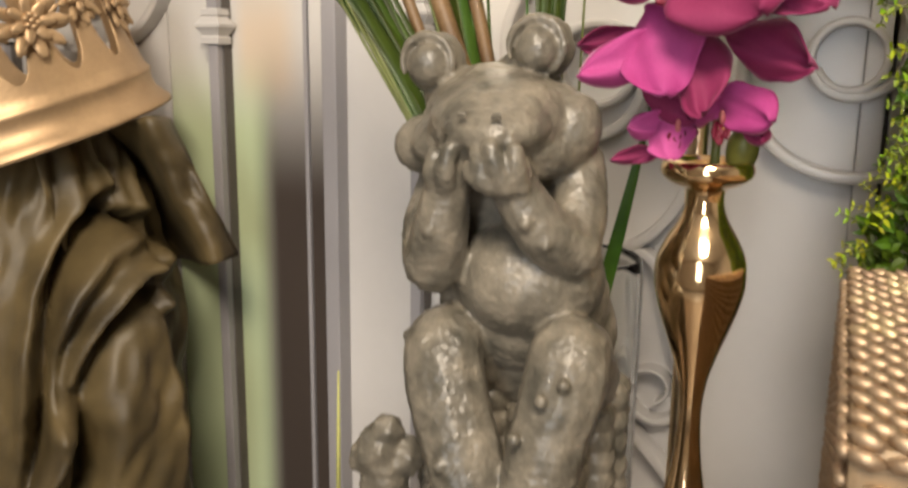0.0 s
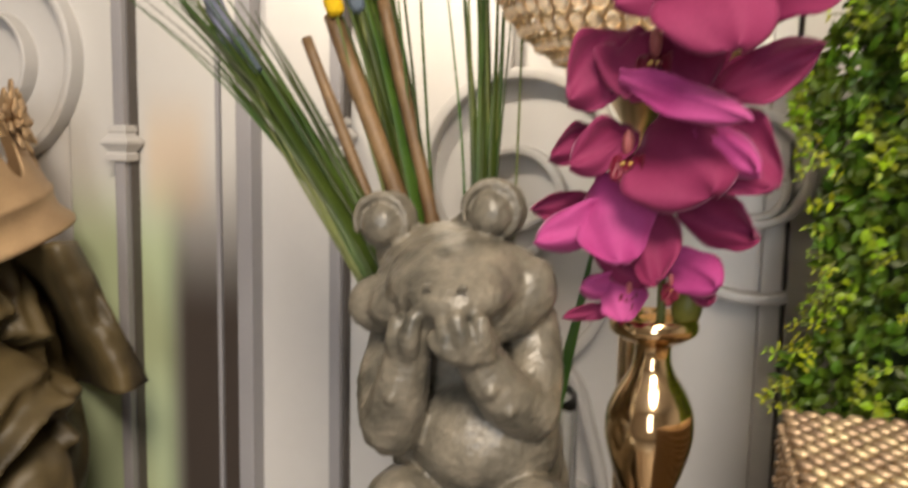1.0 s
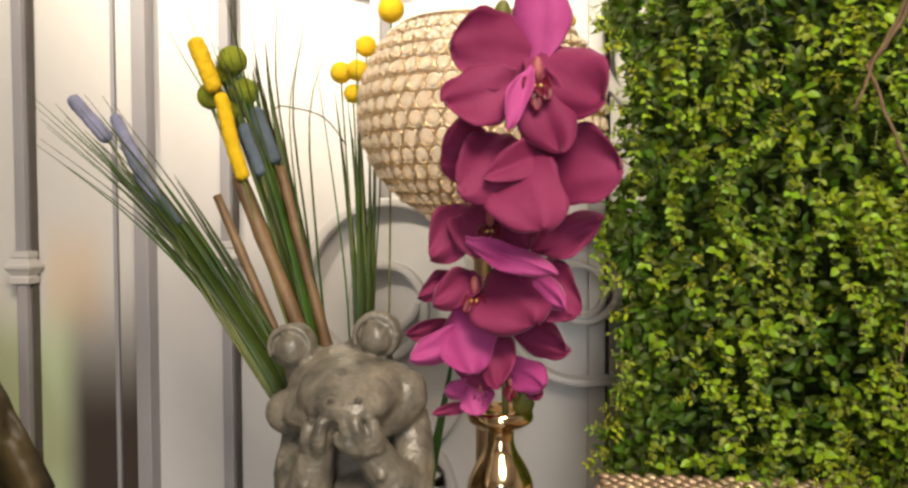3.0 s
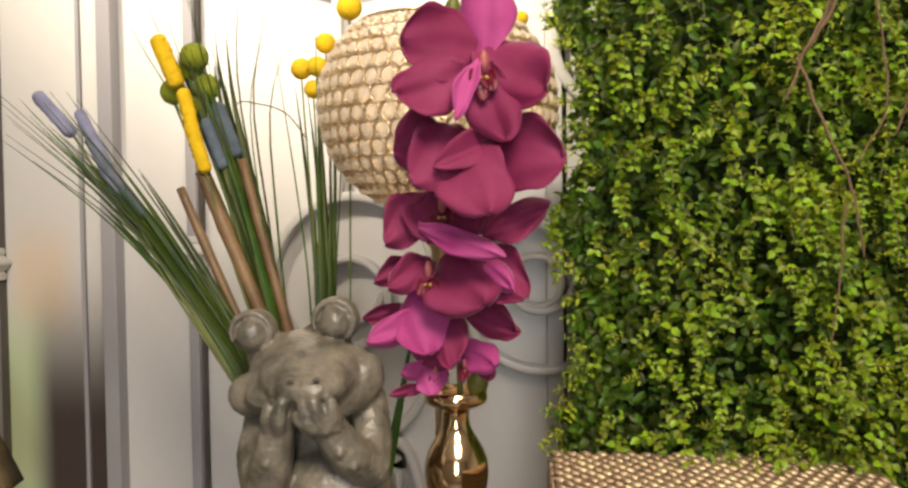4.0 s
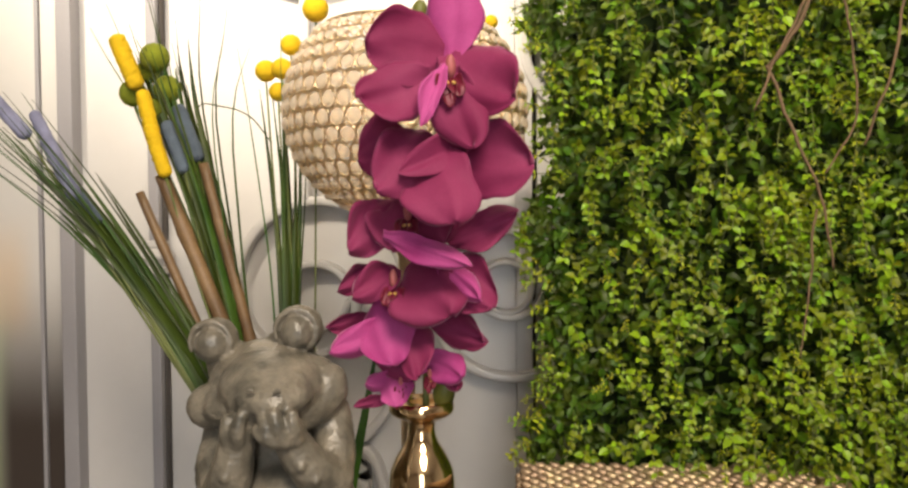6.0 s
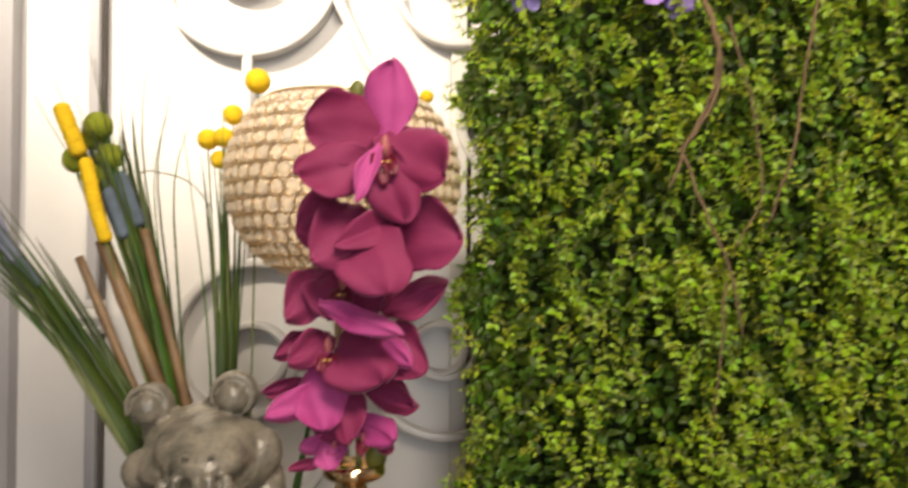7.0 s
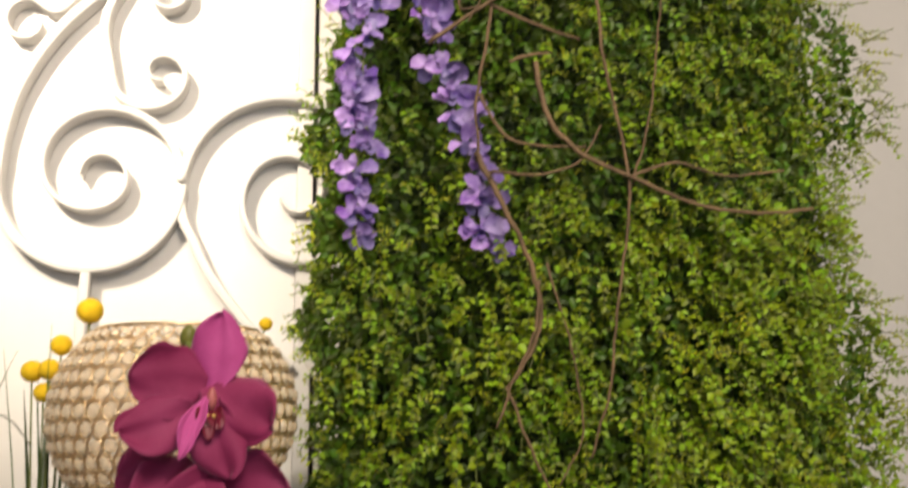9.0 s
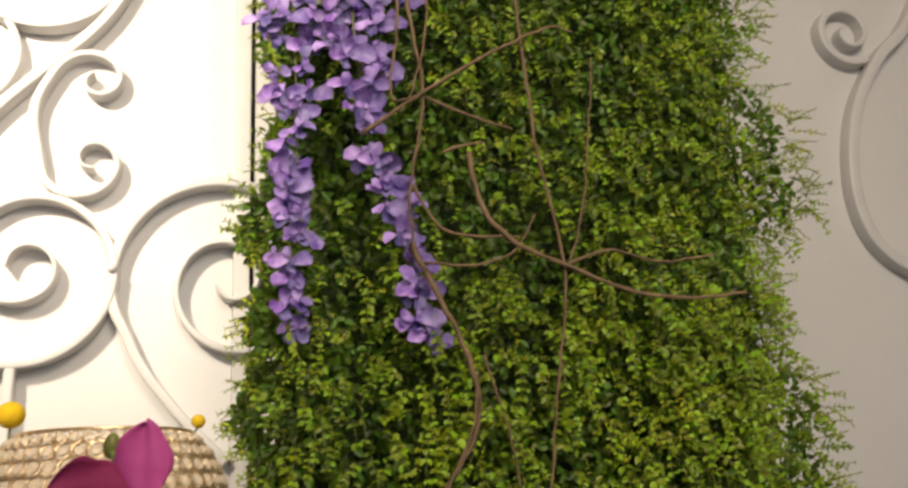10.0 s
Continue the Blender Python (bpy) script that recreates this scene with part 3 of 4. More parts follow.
    # warts
    for wx, wy, wz in ((-0.147, 0.412, 1.206), (-0.166, 0.428, 1.142), (-0.093, 0.398, 1.106), (-0.071, 0.407, 1.135), (-0.133, 0.395, 1.085), (-0.095, 0.412, 1.214), (-0.080, 0.400, 1.128), (-0.146, 0.405, 1.110), (-0.086, 0.418, 1.203)):
        ball(wx, wy, wz, 0.0036, 0.0034, 0.0040)
    # the ribbed stump behind, with a broken root at one side
    for k in range(15):
        a = 2 * math.pi * k / 15
        x, y = -0.130 + 0.058 * math.cos(a), 0.520 + 0.042 * math.sin(a)
        top = 1.098 + 0.012 * math.sin(3.1 * k)
        limb([(x, y, TABLE_Z + 0.016), (x + 0.002 * math.sin(k * 5.0), y, 1.00), (x + 0.003 * math.sin(k * 2.0), y, top - 0.010)], [0.017, 0.0145, 0.0115], 6)
    ball(-0.130, 0.52, 1.01, 0.056, 0.043, 0.085)
    for rx, ry, rz, rr in ((-0.206, 0.468, 1.050, 0.019), (-0.214, 0.466, 1.044, 0.014), (-0.200, 0.466, 1.064, 0.012), (-0.192, 0.474, 1.046, 0.016)):
        m = pose(rx, ry, rz, 35, 25, 20 + 900 * rx) @ Matrix.Diagonal((rr, rr, rr, 1))
        bmesh.ops.create_icosphere(bm, subdivisions=1, radius=1.0, matrix=m)
    limb([(-0.212, 0.472, TABLE_Z + 0.016), (-0.208, 0.472, 0.98), (-0.203, 0.470, 1.040)], [0.020, 0.018, 0.016])
    limb([(-0.205, 0.472, TABLE_Z + 0.018), (-0.170, 0.480, TABLE_Z + 0.020), (-0.130, 0.480, TABLE_Z + 0.025)], [0.019, 0.022, 0.025])
    ob = part("frog_statue", bm, M_STONE)
    re = ob.modifiers.new("cast", "REMESH")
    re.mode, re.voxel_size, re.use_smooth_shade = "VOXEL", 0.00125, True
    sm = ob.modifiers.new("soften", "SMOOTH")
    sm.factor, sm.iterations = 0.5, 6
    for label, size, depth, strength in (("worn", 0.016, 3, 0.0020), ("pitted", 0.0034, 2, 0.0011)):
        tex = bpy.data.textures.new(label, "CLOUDS")
        tex.noise_scale, tex.noise_depth = size, depth
        dp = ob.modifiers.new(label, "DISPLACE")
        dp.texture, dp.strength, dp.mid_level, dp.texture_coords = tex, strength, 0.5, "LOCAL"
    return tagged(ob, "weathered grey cast stone frog statue covering its mouth", "statue")


frog_statue()


# ---- dried and artificial stems behind the frog ----
def blade(p0, p1, bend, width, seg=7):
    """A folded grass blade from p0 to p1, bowed by the vector bend."""
    p0, p1, bend = Vector(p0), Vector(p1), Vector(bend)
    verts, faces = [], []
    side = (p1 - p0).cross(Vector((0, 1, 0))).normalized()
    for i in range(seg + 1):
        s = i / seg
        c = p0.lerp(p1, s) + bend * (4 * s * (1 - s)) * 0.5 + bend * s * s * 0.6
        w = width * (1 - s ** 1.6) * 0.5 + 0.00022
        verts += [c - side * w, c + Vector((0, 0.3 * w, 0)), c + side * w]
    for i in range(seg):
        for k in range(2):
            faces.append((3 * i + k, 3 * i + k + 1, 3 * i + k + 4, 3 * i + k + 3))
    return verts, faces


def grass_bundle(name, axis, count, thick, fan, width, seed, label, hairs=0):
    """Blades that run close together along the axis and part towards their tips; hairs are long thin strays."""
    r = random.Random(seed)
    line = smooth_path(axis, 8)
    ob = thing(name, label, "grass", "grass bunches")
    for n in range(count + hairs):
        hair = n >= count
        reach = r.uniform(0.55, 1.0) if not hair else r.uniform(0.95, 1.12)
        off = Vector((r.gauss(0, thick), r.gauss(0, thick), 0))
        part_way = Vector((r.gauss(0, fan), r.gauss(0, fan * 0.6), r.gauss(0, fan * 0.5))) * (1.8 if hair else 1.0)
        w0 = width * (r.uniform(0.16, 0.26) if hair else r.uniform(0.5, 1.15))
        verts, faces, seg = [], [], 12
        for i in range(seg + 1):
            s = i / seg * reach
            f = min(s, 1.0) * (len(line) - 1)
            k = min(int(f), len(line) - 2)
            c = Vector(line[k]).lerp(Vector(line[k + 1]), f - k) + off * (0.35 + 0.65 * s) + part_way * s * s
            if s > 1:
                c += Vector(line[-1] - line[-2]).normalized() * (s - 1) * 0.3
            w = w0 * 0.5 * max(0.0, 1 - (i / seg) ** 2.2) + 0.00025
            side = Vector((0.85, 0.2 * math.sin(n), 0.35))
            verts += [c - side * w, c + Vector((0, 0.4 * w, 0)), c + side * w]
        for i in range(seg):
            for k in range(2):
                faces.append((3 * i + k, 3 * i + k + 1, 3 * i + k + 4, 3 * i + k + 3))
        mesh_part("blade", verts, faces, M_GRASS, ob)
    return ob


def plush_spike(p0, p1, r, mat, label, stem_to):
    ob = thing("plush_spike", label, "flower", "plush spikes")
    p0, p1 = Vector(p0), Vector(p1)
    ends = [0, 0.01, 0.03] + list(np.linspace(0.06, 0.94, 38)) + [0.97, 0.99, 1.0]
    verts, faces = tube([p0.lerp(p1, float(q)) for q in ends], [r * (1 - (abs(2 * q - 1)) ** 16 * 0.7) for q in ends], 22)
    axis = (p1 - p0).normalized()
    ruffled = []
    for v in verts:
        v = Vector(v)
        d = v - p0 - axis * (v - p0).dot(axis)
        ruffled.append(v + d * (0.16 * noise.noise(v * 620) + 0.10 * noise.noise(v * 1500)))
    mesh_part("head", ruffled, faces, mat, ob)
    mesh_part("stem", *tube(smooth_path([stem_to, p0.lerp(Vector(stem_to), 0.4) + Vector((-0.004, 0, 0.003)), p0], 6), 0.0011, 6), M_STEM, ob)
    return ob


def felt_ball(c, r, mat, root, label):
    ob = thing("felt_ball_flower", label, "flower", "felt ball flowers")
    bm = bmesh.new()
    bmesh.ops.create_icosphere(bm, subdivisions=4, radius=r, matrix=Matrix.Translation(c))
    for v in bm.verts:
        d = (v.co - Vector(c)).normalized()
        v.co += d * r * 0.05 * noise.noise(v.co * 900)
    part("head", bm, mat, ob)
    c = Vector(c)
    mesh_part("stem", *tube(smooth_path([root, Vector(root).lerp(c, 0.5) + Vector((0.004, 0, 0)), c - Vector((0, 0, r * 0.8))], 8), 0.0010, 6), M_STEM, ob)
    return ob


def reed(p0, p1, r0, r1, mat=None, label="brown dried reed stalk behind the frog"):
    ob = thing("reed", label, "stalk", "reeds")
    p0, p1 = Vector(p0), Vector(p1)
    s = np.linspace(0, 1, 25)
    pts = [p0.lerp(p1, float(q)) + Vector((0.003 * math.sin(q * 4), 0, 0)) for q in s]
    rad = [(r0 + (r1 - r0) * q) * (1.14 if int(q * 24) % 8 == 4 else 1.0) for q in s]
    mesh_part("stalk", *tube(pts, rad, 10), mat or M_BAMBOO, ob)
    return ob


ROOT_L, ROOT_M, ROOT_R = (-0.170, 0.530, 1.18), (-0.158, 0.545, 1.18), (-0.140, 0.610, TABLE_Z)
grass_bundle("grass_bunch", [(-0.160, 0.530, 1.13), (-0.196, 0.535, 1.242), (-0.246, 0.54, 1.320), (-0.300, 0.54, 1.392), (-0.358, 0.54, 1.455)], 28, 0.0072, 0.015, 0.0105, 11, "dark green grass bunch fanned behind the frog", 22)
grass_bundle("grass_bunch", [(-0.150, 0.545, 1.13), (-0.176, 0.555, 1.270), (-0.203, 0.565, 1.375), (-0.232, 0.57, 1.470), (-0.246, 0.57, 1.530)], 34, 0.0085, 0.015, 0.0100, 12, "tall dark green grass bunch behind the frog", 18)
grass_bundle("grass_bunch", [(-0.146, 0.600, 1.13), (-0.149, 0.615, 1.30), (-0.153, 0.63, 1.40), (-0.158, 0.63, 1.53)], 26, 0.0072, 0.006, 0.0078, 13, "upright green grass bunch before the gate", 6)
single = thing("long_leaf", "single dark green strap leaf beside the vase", "leaf")
mesh_part("blade", *blade((-0.098, 0.55, 1.10), (-0.062, 0.552, 1.290), (0.004, 0, 0), 0.011, 10), M_GRASS, single)
stalk = thing("yellow_stalk", "thin pale yellow stalk standing on the table", "stalk")
mesh_part("stalk", *tube([(-0.329, 0.62, TABLE_Z), (-0.3275, 0.62, 0.97), (-0.3265, 0.62, 1.032)], [0.0022, 0.0018, 0.0008], 7), M_STALK, stalk)
arch = thing("arching_grass", "thin arching grass blade", "grass")
mesh_part("blade", *tube(smooth_path([(-0.190, 0.57, 1.30), (-0.212, 0.58, 1.42), (-0.222, 0.59, 1.474), (-0.205, 0.60, 1.478), (-0.182, 0.61, 1.470), (-0.165, 0.62, 1.447)], 8), 0.0006, 5), M_GRASS, arch)
plush_spike((-0.346, 0.54, 1.447), (-0.379, 0.54, 1.484), 0.0058, M_LAV, "lavender plush spike on a thin stem", ROOT_L)
plush_spike((-0.322, 0.542, 1.428), (-0.343, 0.542, 1.469), 0.0050, M_LAV, "lavender plush spike on a thin stem", ROOT_L)
plush_spike((-0.304, 0.535, 1.396), (-0.330, 0.535, 1.448), 0.0060, M_LAV, "lavender plush spike on a thin stem", ROOT_L)
plush_spike((-0.288, 0.540, 1.376), (-0.306, 0.538, 1.400), 0.0058, M_SLATE, "slate blue plush spike on a thin stem", ROOT_L)
plush_spike((-0.213, 0.565, 1.428), (-0.232, 0.568, 1.476), 0.0062, M_SLATE, "slate blue plush spike among the grass", ROOT_M)
plush_spike((-0.224, 0.562, 1.418), (-0.240, 0.563, 1.462), 0.0058, M_SLATE, "slate blue plush spike among the grass", ROOT_M)
plush_spike((-0.262, 0.560, 1.488), (-0.279, 0.556, 1.533), 0.0072, M_YELLOW, "bright yellow felt spike among the grass", ROOT_M)
plush_spike((-0.243, 0.548, 1.440), (-0.254, 0.548, 1.486), 0.0060, M_YELLOW, "bright yellow felt spike among the grass", ROOT_M)
plush_spike((-0.234, 0.546, 1.414), (-0.248, 0.546, 1.458), 0.0060, M_YELLOW, "bright yellow felt spike among the grass", ROOT_M)
for c, r in (((-0.252, 0.572, 1.516), 0.0125), ((-0.242, 0.574, 1.490), 0.0115), ((-0.272, 0.574, 1.487), 0.0115), ((-0.254, 0.580, 1.474), 0.010), ((-0.262, 0.582, 1.506), 0.010)):
    felt_ball(c, r, M_LIME, ROOT_M, "lime green felt ball on a thin stem")
for c, r in (((-0.172, 0.63, 1.513), 0.0098), ((-0.126, 0.63, 1.568), 0.0118), ((-0.161, 0.63, 1.494), 0.0085), ((-0.150, 0.635, 1.537), 0.0095), ((-0.156, 0.625, 1.514), 0.0095), ((0.032, 0.66, 1.560), 0.0065)):
    felt_ball(c, r, M_YELLOW, ROOT_R if c[0] < 0 else (GX, GY, 1.45), "bright yellow felt ball on a thin stem")
reed((-0.129, 0.540, 1.13), (-0.238, 0.552, 1.416), 0.0068, 0.0058)
reed((-0.147, 0.540, 1.13), (-0.260, 0.560, 1.402), 0.0048, 0.0038)
reed((-0.136, 0.545, 1.13), (-0.206, 0.562, 1.426), 0.0056, 0.0042)


# ---- orchid spray in the vase ----
def petal_mesh(root, tip, width, bow, cup, ruffle, point, seed):
    """A petal from root to tip: bow lifts its middle, cup its rims, ruffle waves them; point 0.4 is a round end, 0.7 a pointed one."""
    r = random.Random(seed)
    ph, skew = r.uniform(0, 6), r.uniform(-0.09, 0.09)
    width, ruffle = width * (1.16 if point < 0.5 else 1.08), ruffle * 1.4
    root, tip = Vector(root), Vector(tip)
    along = tip - root
    length = along.length
    along.normalize()
    side = along.cross(Vector((0, -1, 0))).normalized()
    out = side.cross(along)
    rows, cols = 18, 15
    verts, faces = [], []
    for i in range(rows + 1):
        s = (1 - math.cos(math.pi * i / rows)) / 2
        half = width / 2 * max(math.sin(math.pi * s ** 1.05), 0.0) ** point
        half = max(half, width * (0.20 if s < 0.5 else 0.004))
        for k in range(cols):
            q = 2 * k / (cols - 1) - 1
            wave = ruffle * q * q * math.sin(5.5 * s + 2.4 * q + ph) + 0.4 * ruffle * s * s * math.sin(5 * q + ph)
            lift = bow * length * math.sin(math.pi * s) * 0.6 + cup * width * 0.7 * q * q * math.sin(math.pi * min(1, s * 0.9)) + wave
            lift -= 0.0012 * math.exp(-(q / 0.12) ** 2) * math.sin(math.pi * s)
            lift += 0.0006 * noise.noise(Vector((q * 5, s * 3, ph)))
            edge = 1 + 0.08 * math.sin(5.5 * s + ph + q) * abs(q) + 0.05 * math.sin(14 * s + 2 * ph + 2 * q)
            p = root + along * length * (s + 0.05 * q * q * math.sin(2.6 * q + ph) * s) + side * (half * q * edge + skew * width * math.sin(math.pi * s)) + out * lift
            verts.append(p)
    for i in range(rows):
        for k in range(cols - 1):
            a = i * cols + k
            faces.append((a, a + 1, a + cols + 1, a + cols))
    return verts, faces


def solid(ob, t=0.0007):
    m = ob.modifiers.new("thick", "SOLIDIFY")
    m.thickness = t
    return ob


# each bloom: the place of its column, its size, and its petals (root, tip, width, bow, cup, ruffle, point, pale or not)
ORCHIDS = [
    ((0.0080, 0.4050, 1.4770), 1.0, [
        ((0.0070, 0.4120, 1.4840), (0.0120, 0.4050, 1.5370), 0.0344, 0.05, -0.10, 0.0030, 0.62, 1),
        ((0.0030, 0.4120, 1.4870), (-0.0460, 0.3940, 1.4920), 0.0443, 0.10, 0.10, 0.0040, 0.42, 0),
        ((-0.0040, 0.4000, 1.4690), (-0.0490, 0.3860, 1.4560), 0.0332, 0.12, 0.10, 0.0040, 0.45, 0),
        ((0.0080, 0.4120, 1.4900), (0.0480, 0.3920, 1.4560), 0.0432, 0.08, -0.10, 0.0060, 0.45, 0),
        ((0.0070, 0.4020, 1.4760), (0.0220, 0.3980, 1.4260), 0.0338, 0.10, 0.10, 0.0040, 0.50, 0),
        ((0.0050, 0.3980, 1.4790), (-0.0100, 0.3850, 1.4380), 0.0131, 0.10, 0.35, 0.0020, 0.70, 1),
    ]),
    ((-0.0000, 0.4250, 1.4370), 1.0, [
        ((-0.0190, 0.4400, 1.4320), (-0.0560, 0.4250, 1.4200), 0.0367, 0.10, 0.10, 0.0040, 0.45, 0),
        ((-0.0070, 0.4280, 1.4370), (-0.0400, 0.3980, 1.3980), 0.0377, 0.16, 0.20, 0.0040, 0.45, 0),
        ((0.0190, 0.4240, 1.4340), (-0.0250, 0.3960, 1.4100), 0.0208, 0.20, 0.35, 0.0020, 0.60, 0),
        ((0.0100, 0.4250, 1.4230), (0.0610, 0.4080, 1.4140), 0.0453, 0.10, 0.12, 0.0050, 0.42, 0),
        ((-0.0100, 0.4180, 1.4230), (0.0120, 0.3820, 1.3780), 0.0442, 0.16, -0.14, 0.0040, 0.42, 0),
    ]),
    ((-0.0240, 0.4400, 1.3850), 0.9, [
        ((-0.0300, 0.4550, 1.3930), (-0.0640, 0.4320, 1.3570), 0.0350, 0.08, 0.10, 0.0070, 0.55, 0),
        ((0.0030, 0.4520, 1.3610), (0.0510, 0.4400, 1.3840), 0.0243, 0.06, 0.15, 0.0070, 0.65, 0),
        ((-0.0190, 0.4520, 1.3910), (0.0000, 0.4400, 1.3610), 0.0374, 0.05, 0.10, 0.0040, 0.50, 0),
        ((-0.0340, 0.4500, 1.3910), (-0.0350, 0.4300, 1.3590), 0.0341, 0.08, 0.10, 0.0050, 0.50, 0),
        ((-0.0400, 0.4280, 1.3690), (0.0190, 0.4050, 1.3490), 0.0174, 0.14, -0.35, 0.0030, 0.60, 1),
    ]),
    ((-0.0360, 0.4550, 1.3370), 0.9, [
        ((-0.0460, 0.4700, 1.3440), (-0.0750, 0.4500, 1.3290), 0.0198, 0.08, 0.15, 0.0060, 0.60, 0),
        ((-0.0350, 0.4600, 1.3450), (-0.0630, 0.4400, 1.3250), 0.0227, 0.10, 0.20, 0.0050, 0.55, 0),
        ((-0.0040, 0.4620, 1.3510), (0.0340, 0.4400, 1.3180), 0.0379, 0.10, -0.12, 0.0070, 0.50, 0),
        ((-0.0250, 0.4550, 1.3480), (0.0060, 0.4250, 1.3150), 0.0469, 0.14, -0.10, 0.0050, 0.45, 0),
        ((-0.0030, 0.4500, 1.3530), (0.0250, 0.4280, 1.3250), 0.0174, 0.10, -0.30, 0.0040, 0.60, 1),
    ]),
    ((-0.0360, 0.4700, 1.3000), 0.8, [
        ((-0.0490, 0.4840, 1.3030), (-0.0880, 0.4700, 1.3000), 0.0183, 0.06, 0.15, 0.0050, 0.62, 0),
        ((-0.0360, 0.4740, 1.3040), (-0.0810, 0.4500, 1.2860), 0.0219, 0.12, -0.15, 0.0040, 0.55, 1),
        ((-0.0460, 0.4700, 1.3220), (-0.0360, 0.4450, 1.2770), 0.0378, 0.10, -0.10, 0.0050, 0.45, 1),
        ((-0.0270, 0.4720, 1.3120), (-0.0190, 0.4460, 1.2680), 0.0270, 0.12, -0.20, 0.0040, 0.50, 0),
        ((-0.0100, 0.4800, 1.3110), (0.0290, 0.4600, 1.2910), 0.0273, 0.08, 0.10, 0.0070, 0.55, 0),
        ((-0.0500, 0.4820, 1.2850), (-0.0260, 0.4700, 1.2640), 0.0248, 0.05, 0.10, 0.0040, 0.50, 0),
    ]),
    ((-0.0340, 0.4780, 1.2600), 0.5, [
        ((-0.0370, 0.4840, 1.2610), (-0.0590, 0.4700, 1.2590), 0.0150, 0.10, -0.10, 0.0030, 0.50, 1),
        ((-0.0390, 0.4800, 1.2650), (-0.0350, 0.4640, 1.2440), 0.0234, 0.10, -0.10, 0.0030, 0.45, 1),
        ((-0.0460, 0.4900, 1.2450), (-0.0700, 0.4800, 1.2400), 0.0092, 0.10, 0.10, 0.0030, 0.60, 0),
    ]),
    ((-0.0130, 0.4820, 1.2650), 0.5, [
        ((-0.0150, 0.4900, 1.2700), (-0.0310, 0.4750, 1.2670), 0.0145, 0.10, -0.10, 0.0030, 0.50, 1),
        ((-0.0170, 0.4880, 1.2730), (0.0110, 0.4660, 1.2650), 0.0217, 0.14, -0.20, 0.0030, 0.45, 1),
        ((-0.0000, 0.4860, 1.2670), (0.0070, 0.4760, 1.2530), 0.0118, 0.10, -0.10, 0.0030, 0.50, 0),
    ]),
]


def orchid_flower(centre, scale, petals, parent, seed):
    cx, cy, cz = centre
    bm = bmesh.new()
    bmesh.ops.create_uvsphere(bm, u_segments=12, v_segments=9, radius=1.0, matrix=pose(cx, cy - 0.005, cz, 18, 0, 0) @ Matrix.Diagonal((0.0034 * scale, 0.0052 * scale, 0.0082 * scale, 1)))
    flower = part("flower", bm, M_COLUMN, parent, "magenta orchid bloom")
    for n, (root, tip, width, bow, cup, ruffle, point, pale) in enumerate(petals):
        solid(mesh_part("petal", *petal_mesh(root, tip, width, bow, cup, ruffle, point, seed * 20 + n), M_PALE if pale else M_ORCHID, flower))
    for dx, dz, long, wide in ((-0.005, -0.014, 0.015, 0.011), (0.005, -0.014, 0.015, 0.011), (0.0, -0.021, 0.018, 0.010)):
        a = Vector((cx + 0.3 * dx * scale, cy - 0.002, cz - 0.006 * scale))
        b = a + Vector((dx * scale, -0.012 * scale, dz * scale))
        solid(mesh_part("lip", *petal_mesh(a, b, wide * scale, 0.25, 0.4, 0.0012, 0.5, seed * 9 + int(wide * 5000)), M_LIP, flower))
    bm = bmesh.new()
    for k in (-1, 1):
        bmesh.ops.create_uvsphere(bm, u_segments=8, v_segments=6, radius=1.0, matrix=pose(cx + 0.0022 * k * scale, cy - 0.011 * scale, cz - 0.011 * scale, 0, 30 * k, 0) @ Matrix.Diagonal((0.0018 * scale, 0.0024 * scale, 0.0013 * scale, 1)))
    part("callus", bm, M_CALLUS, flower, "yellow ridge of the lip")
    return flower


spray = thing("orchid_spray", "magenta artificial orchid spray rising from the gold vase", "flower")
stem = smooth_path([(VX, VY, 1.15), (-0.018, 0.502, 1.25), (-0.024, 0.508, 1.31), (-0.016, 0.498, 1.37), (-0.002, 0.470, 1.43), (0.002, 0.446, 1.475), (-0.008, 0.452, 1.505), (-0.018, 0.468, 1.523)], 8)
mesh_part("stem", *tube(stem, 0.0026, 8), M_STEM, spray)
for seed, (centre, scale, petals) in enumerate(ORCHIDS):
    orchid_flower(centre, scale, petals, spray, seed + 1)
for bx, by, bz, br in ((-0.004, 0.498, 1.247, 0.0085), (-0.018, 0.470, 1.527, 0.006), (-0.012, 0.478, 1.520, 0.005)):
    bm = bmesh.new()
    bmesh.ops.create_uvsphere(bm, u_segments=12, v_segments=9, radius=1.0, matrix=pose(bx, by, bz, 12, 8, 0) @ Matrix.Diagonal((br, br, br * 1.6, 1)))
    part("bud", bm, M_BUD, spray, "closed green bud")


# ---- greenery panel ----
def hedge_front(x):
    """How far forward the foliage bulges along the panel."""
    s = min(max((x - 0.06) / 0.60, 0.0), 1.0)
    return 0.635 - 0.135 * math.sin(math.pi * min(s * 1.05, 1.0)) ** 0.55 + 0.02 * (s > 0.8) * (s - 0.8) * 5


def hedge_right(z):
    """The ragged right border of the foliage."""
    return 0.640 + 0.030 * math.sin(z * 21 + 0.6) + 0.014 * math.sin(z * 57) + max(0.0, (1.66 - z)) * 0.32 + min(0.058, max(0.0, (z - 1.66) * 0.45))


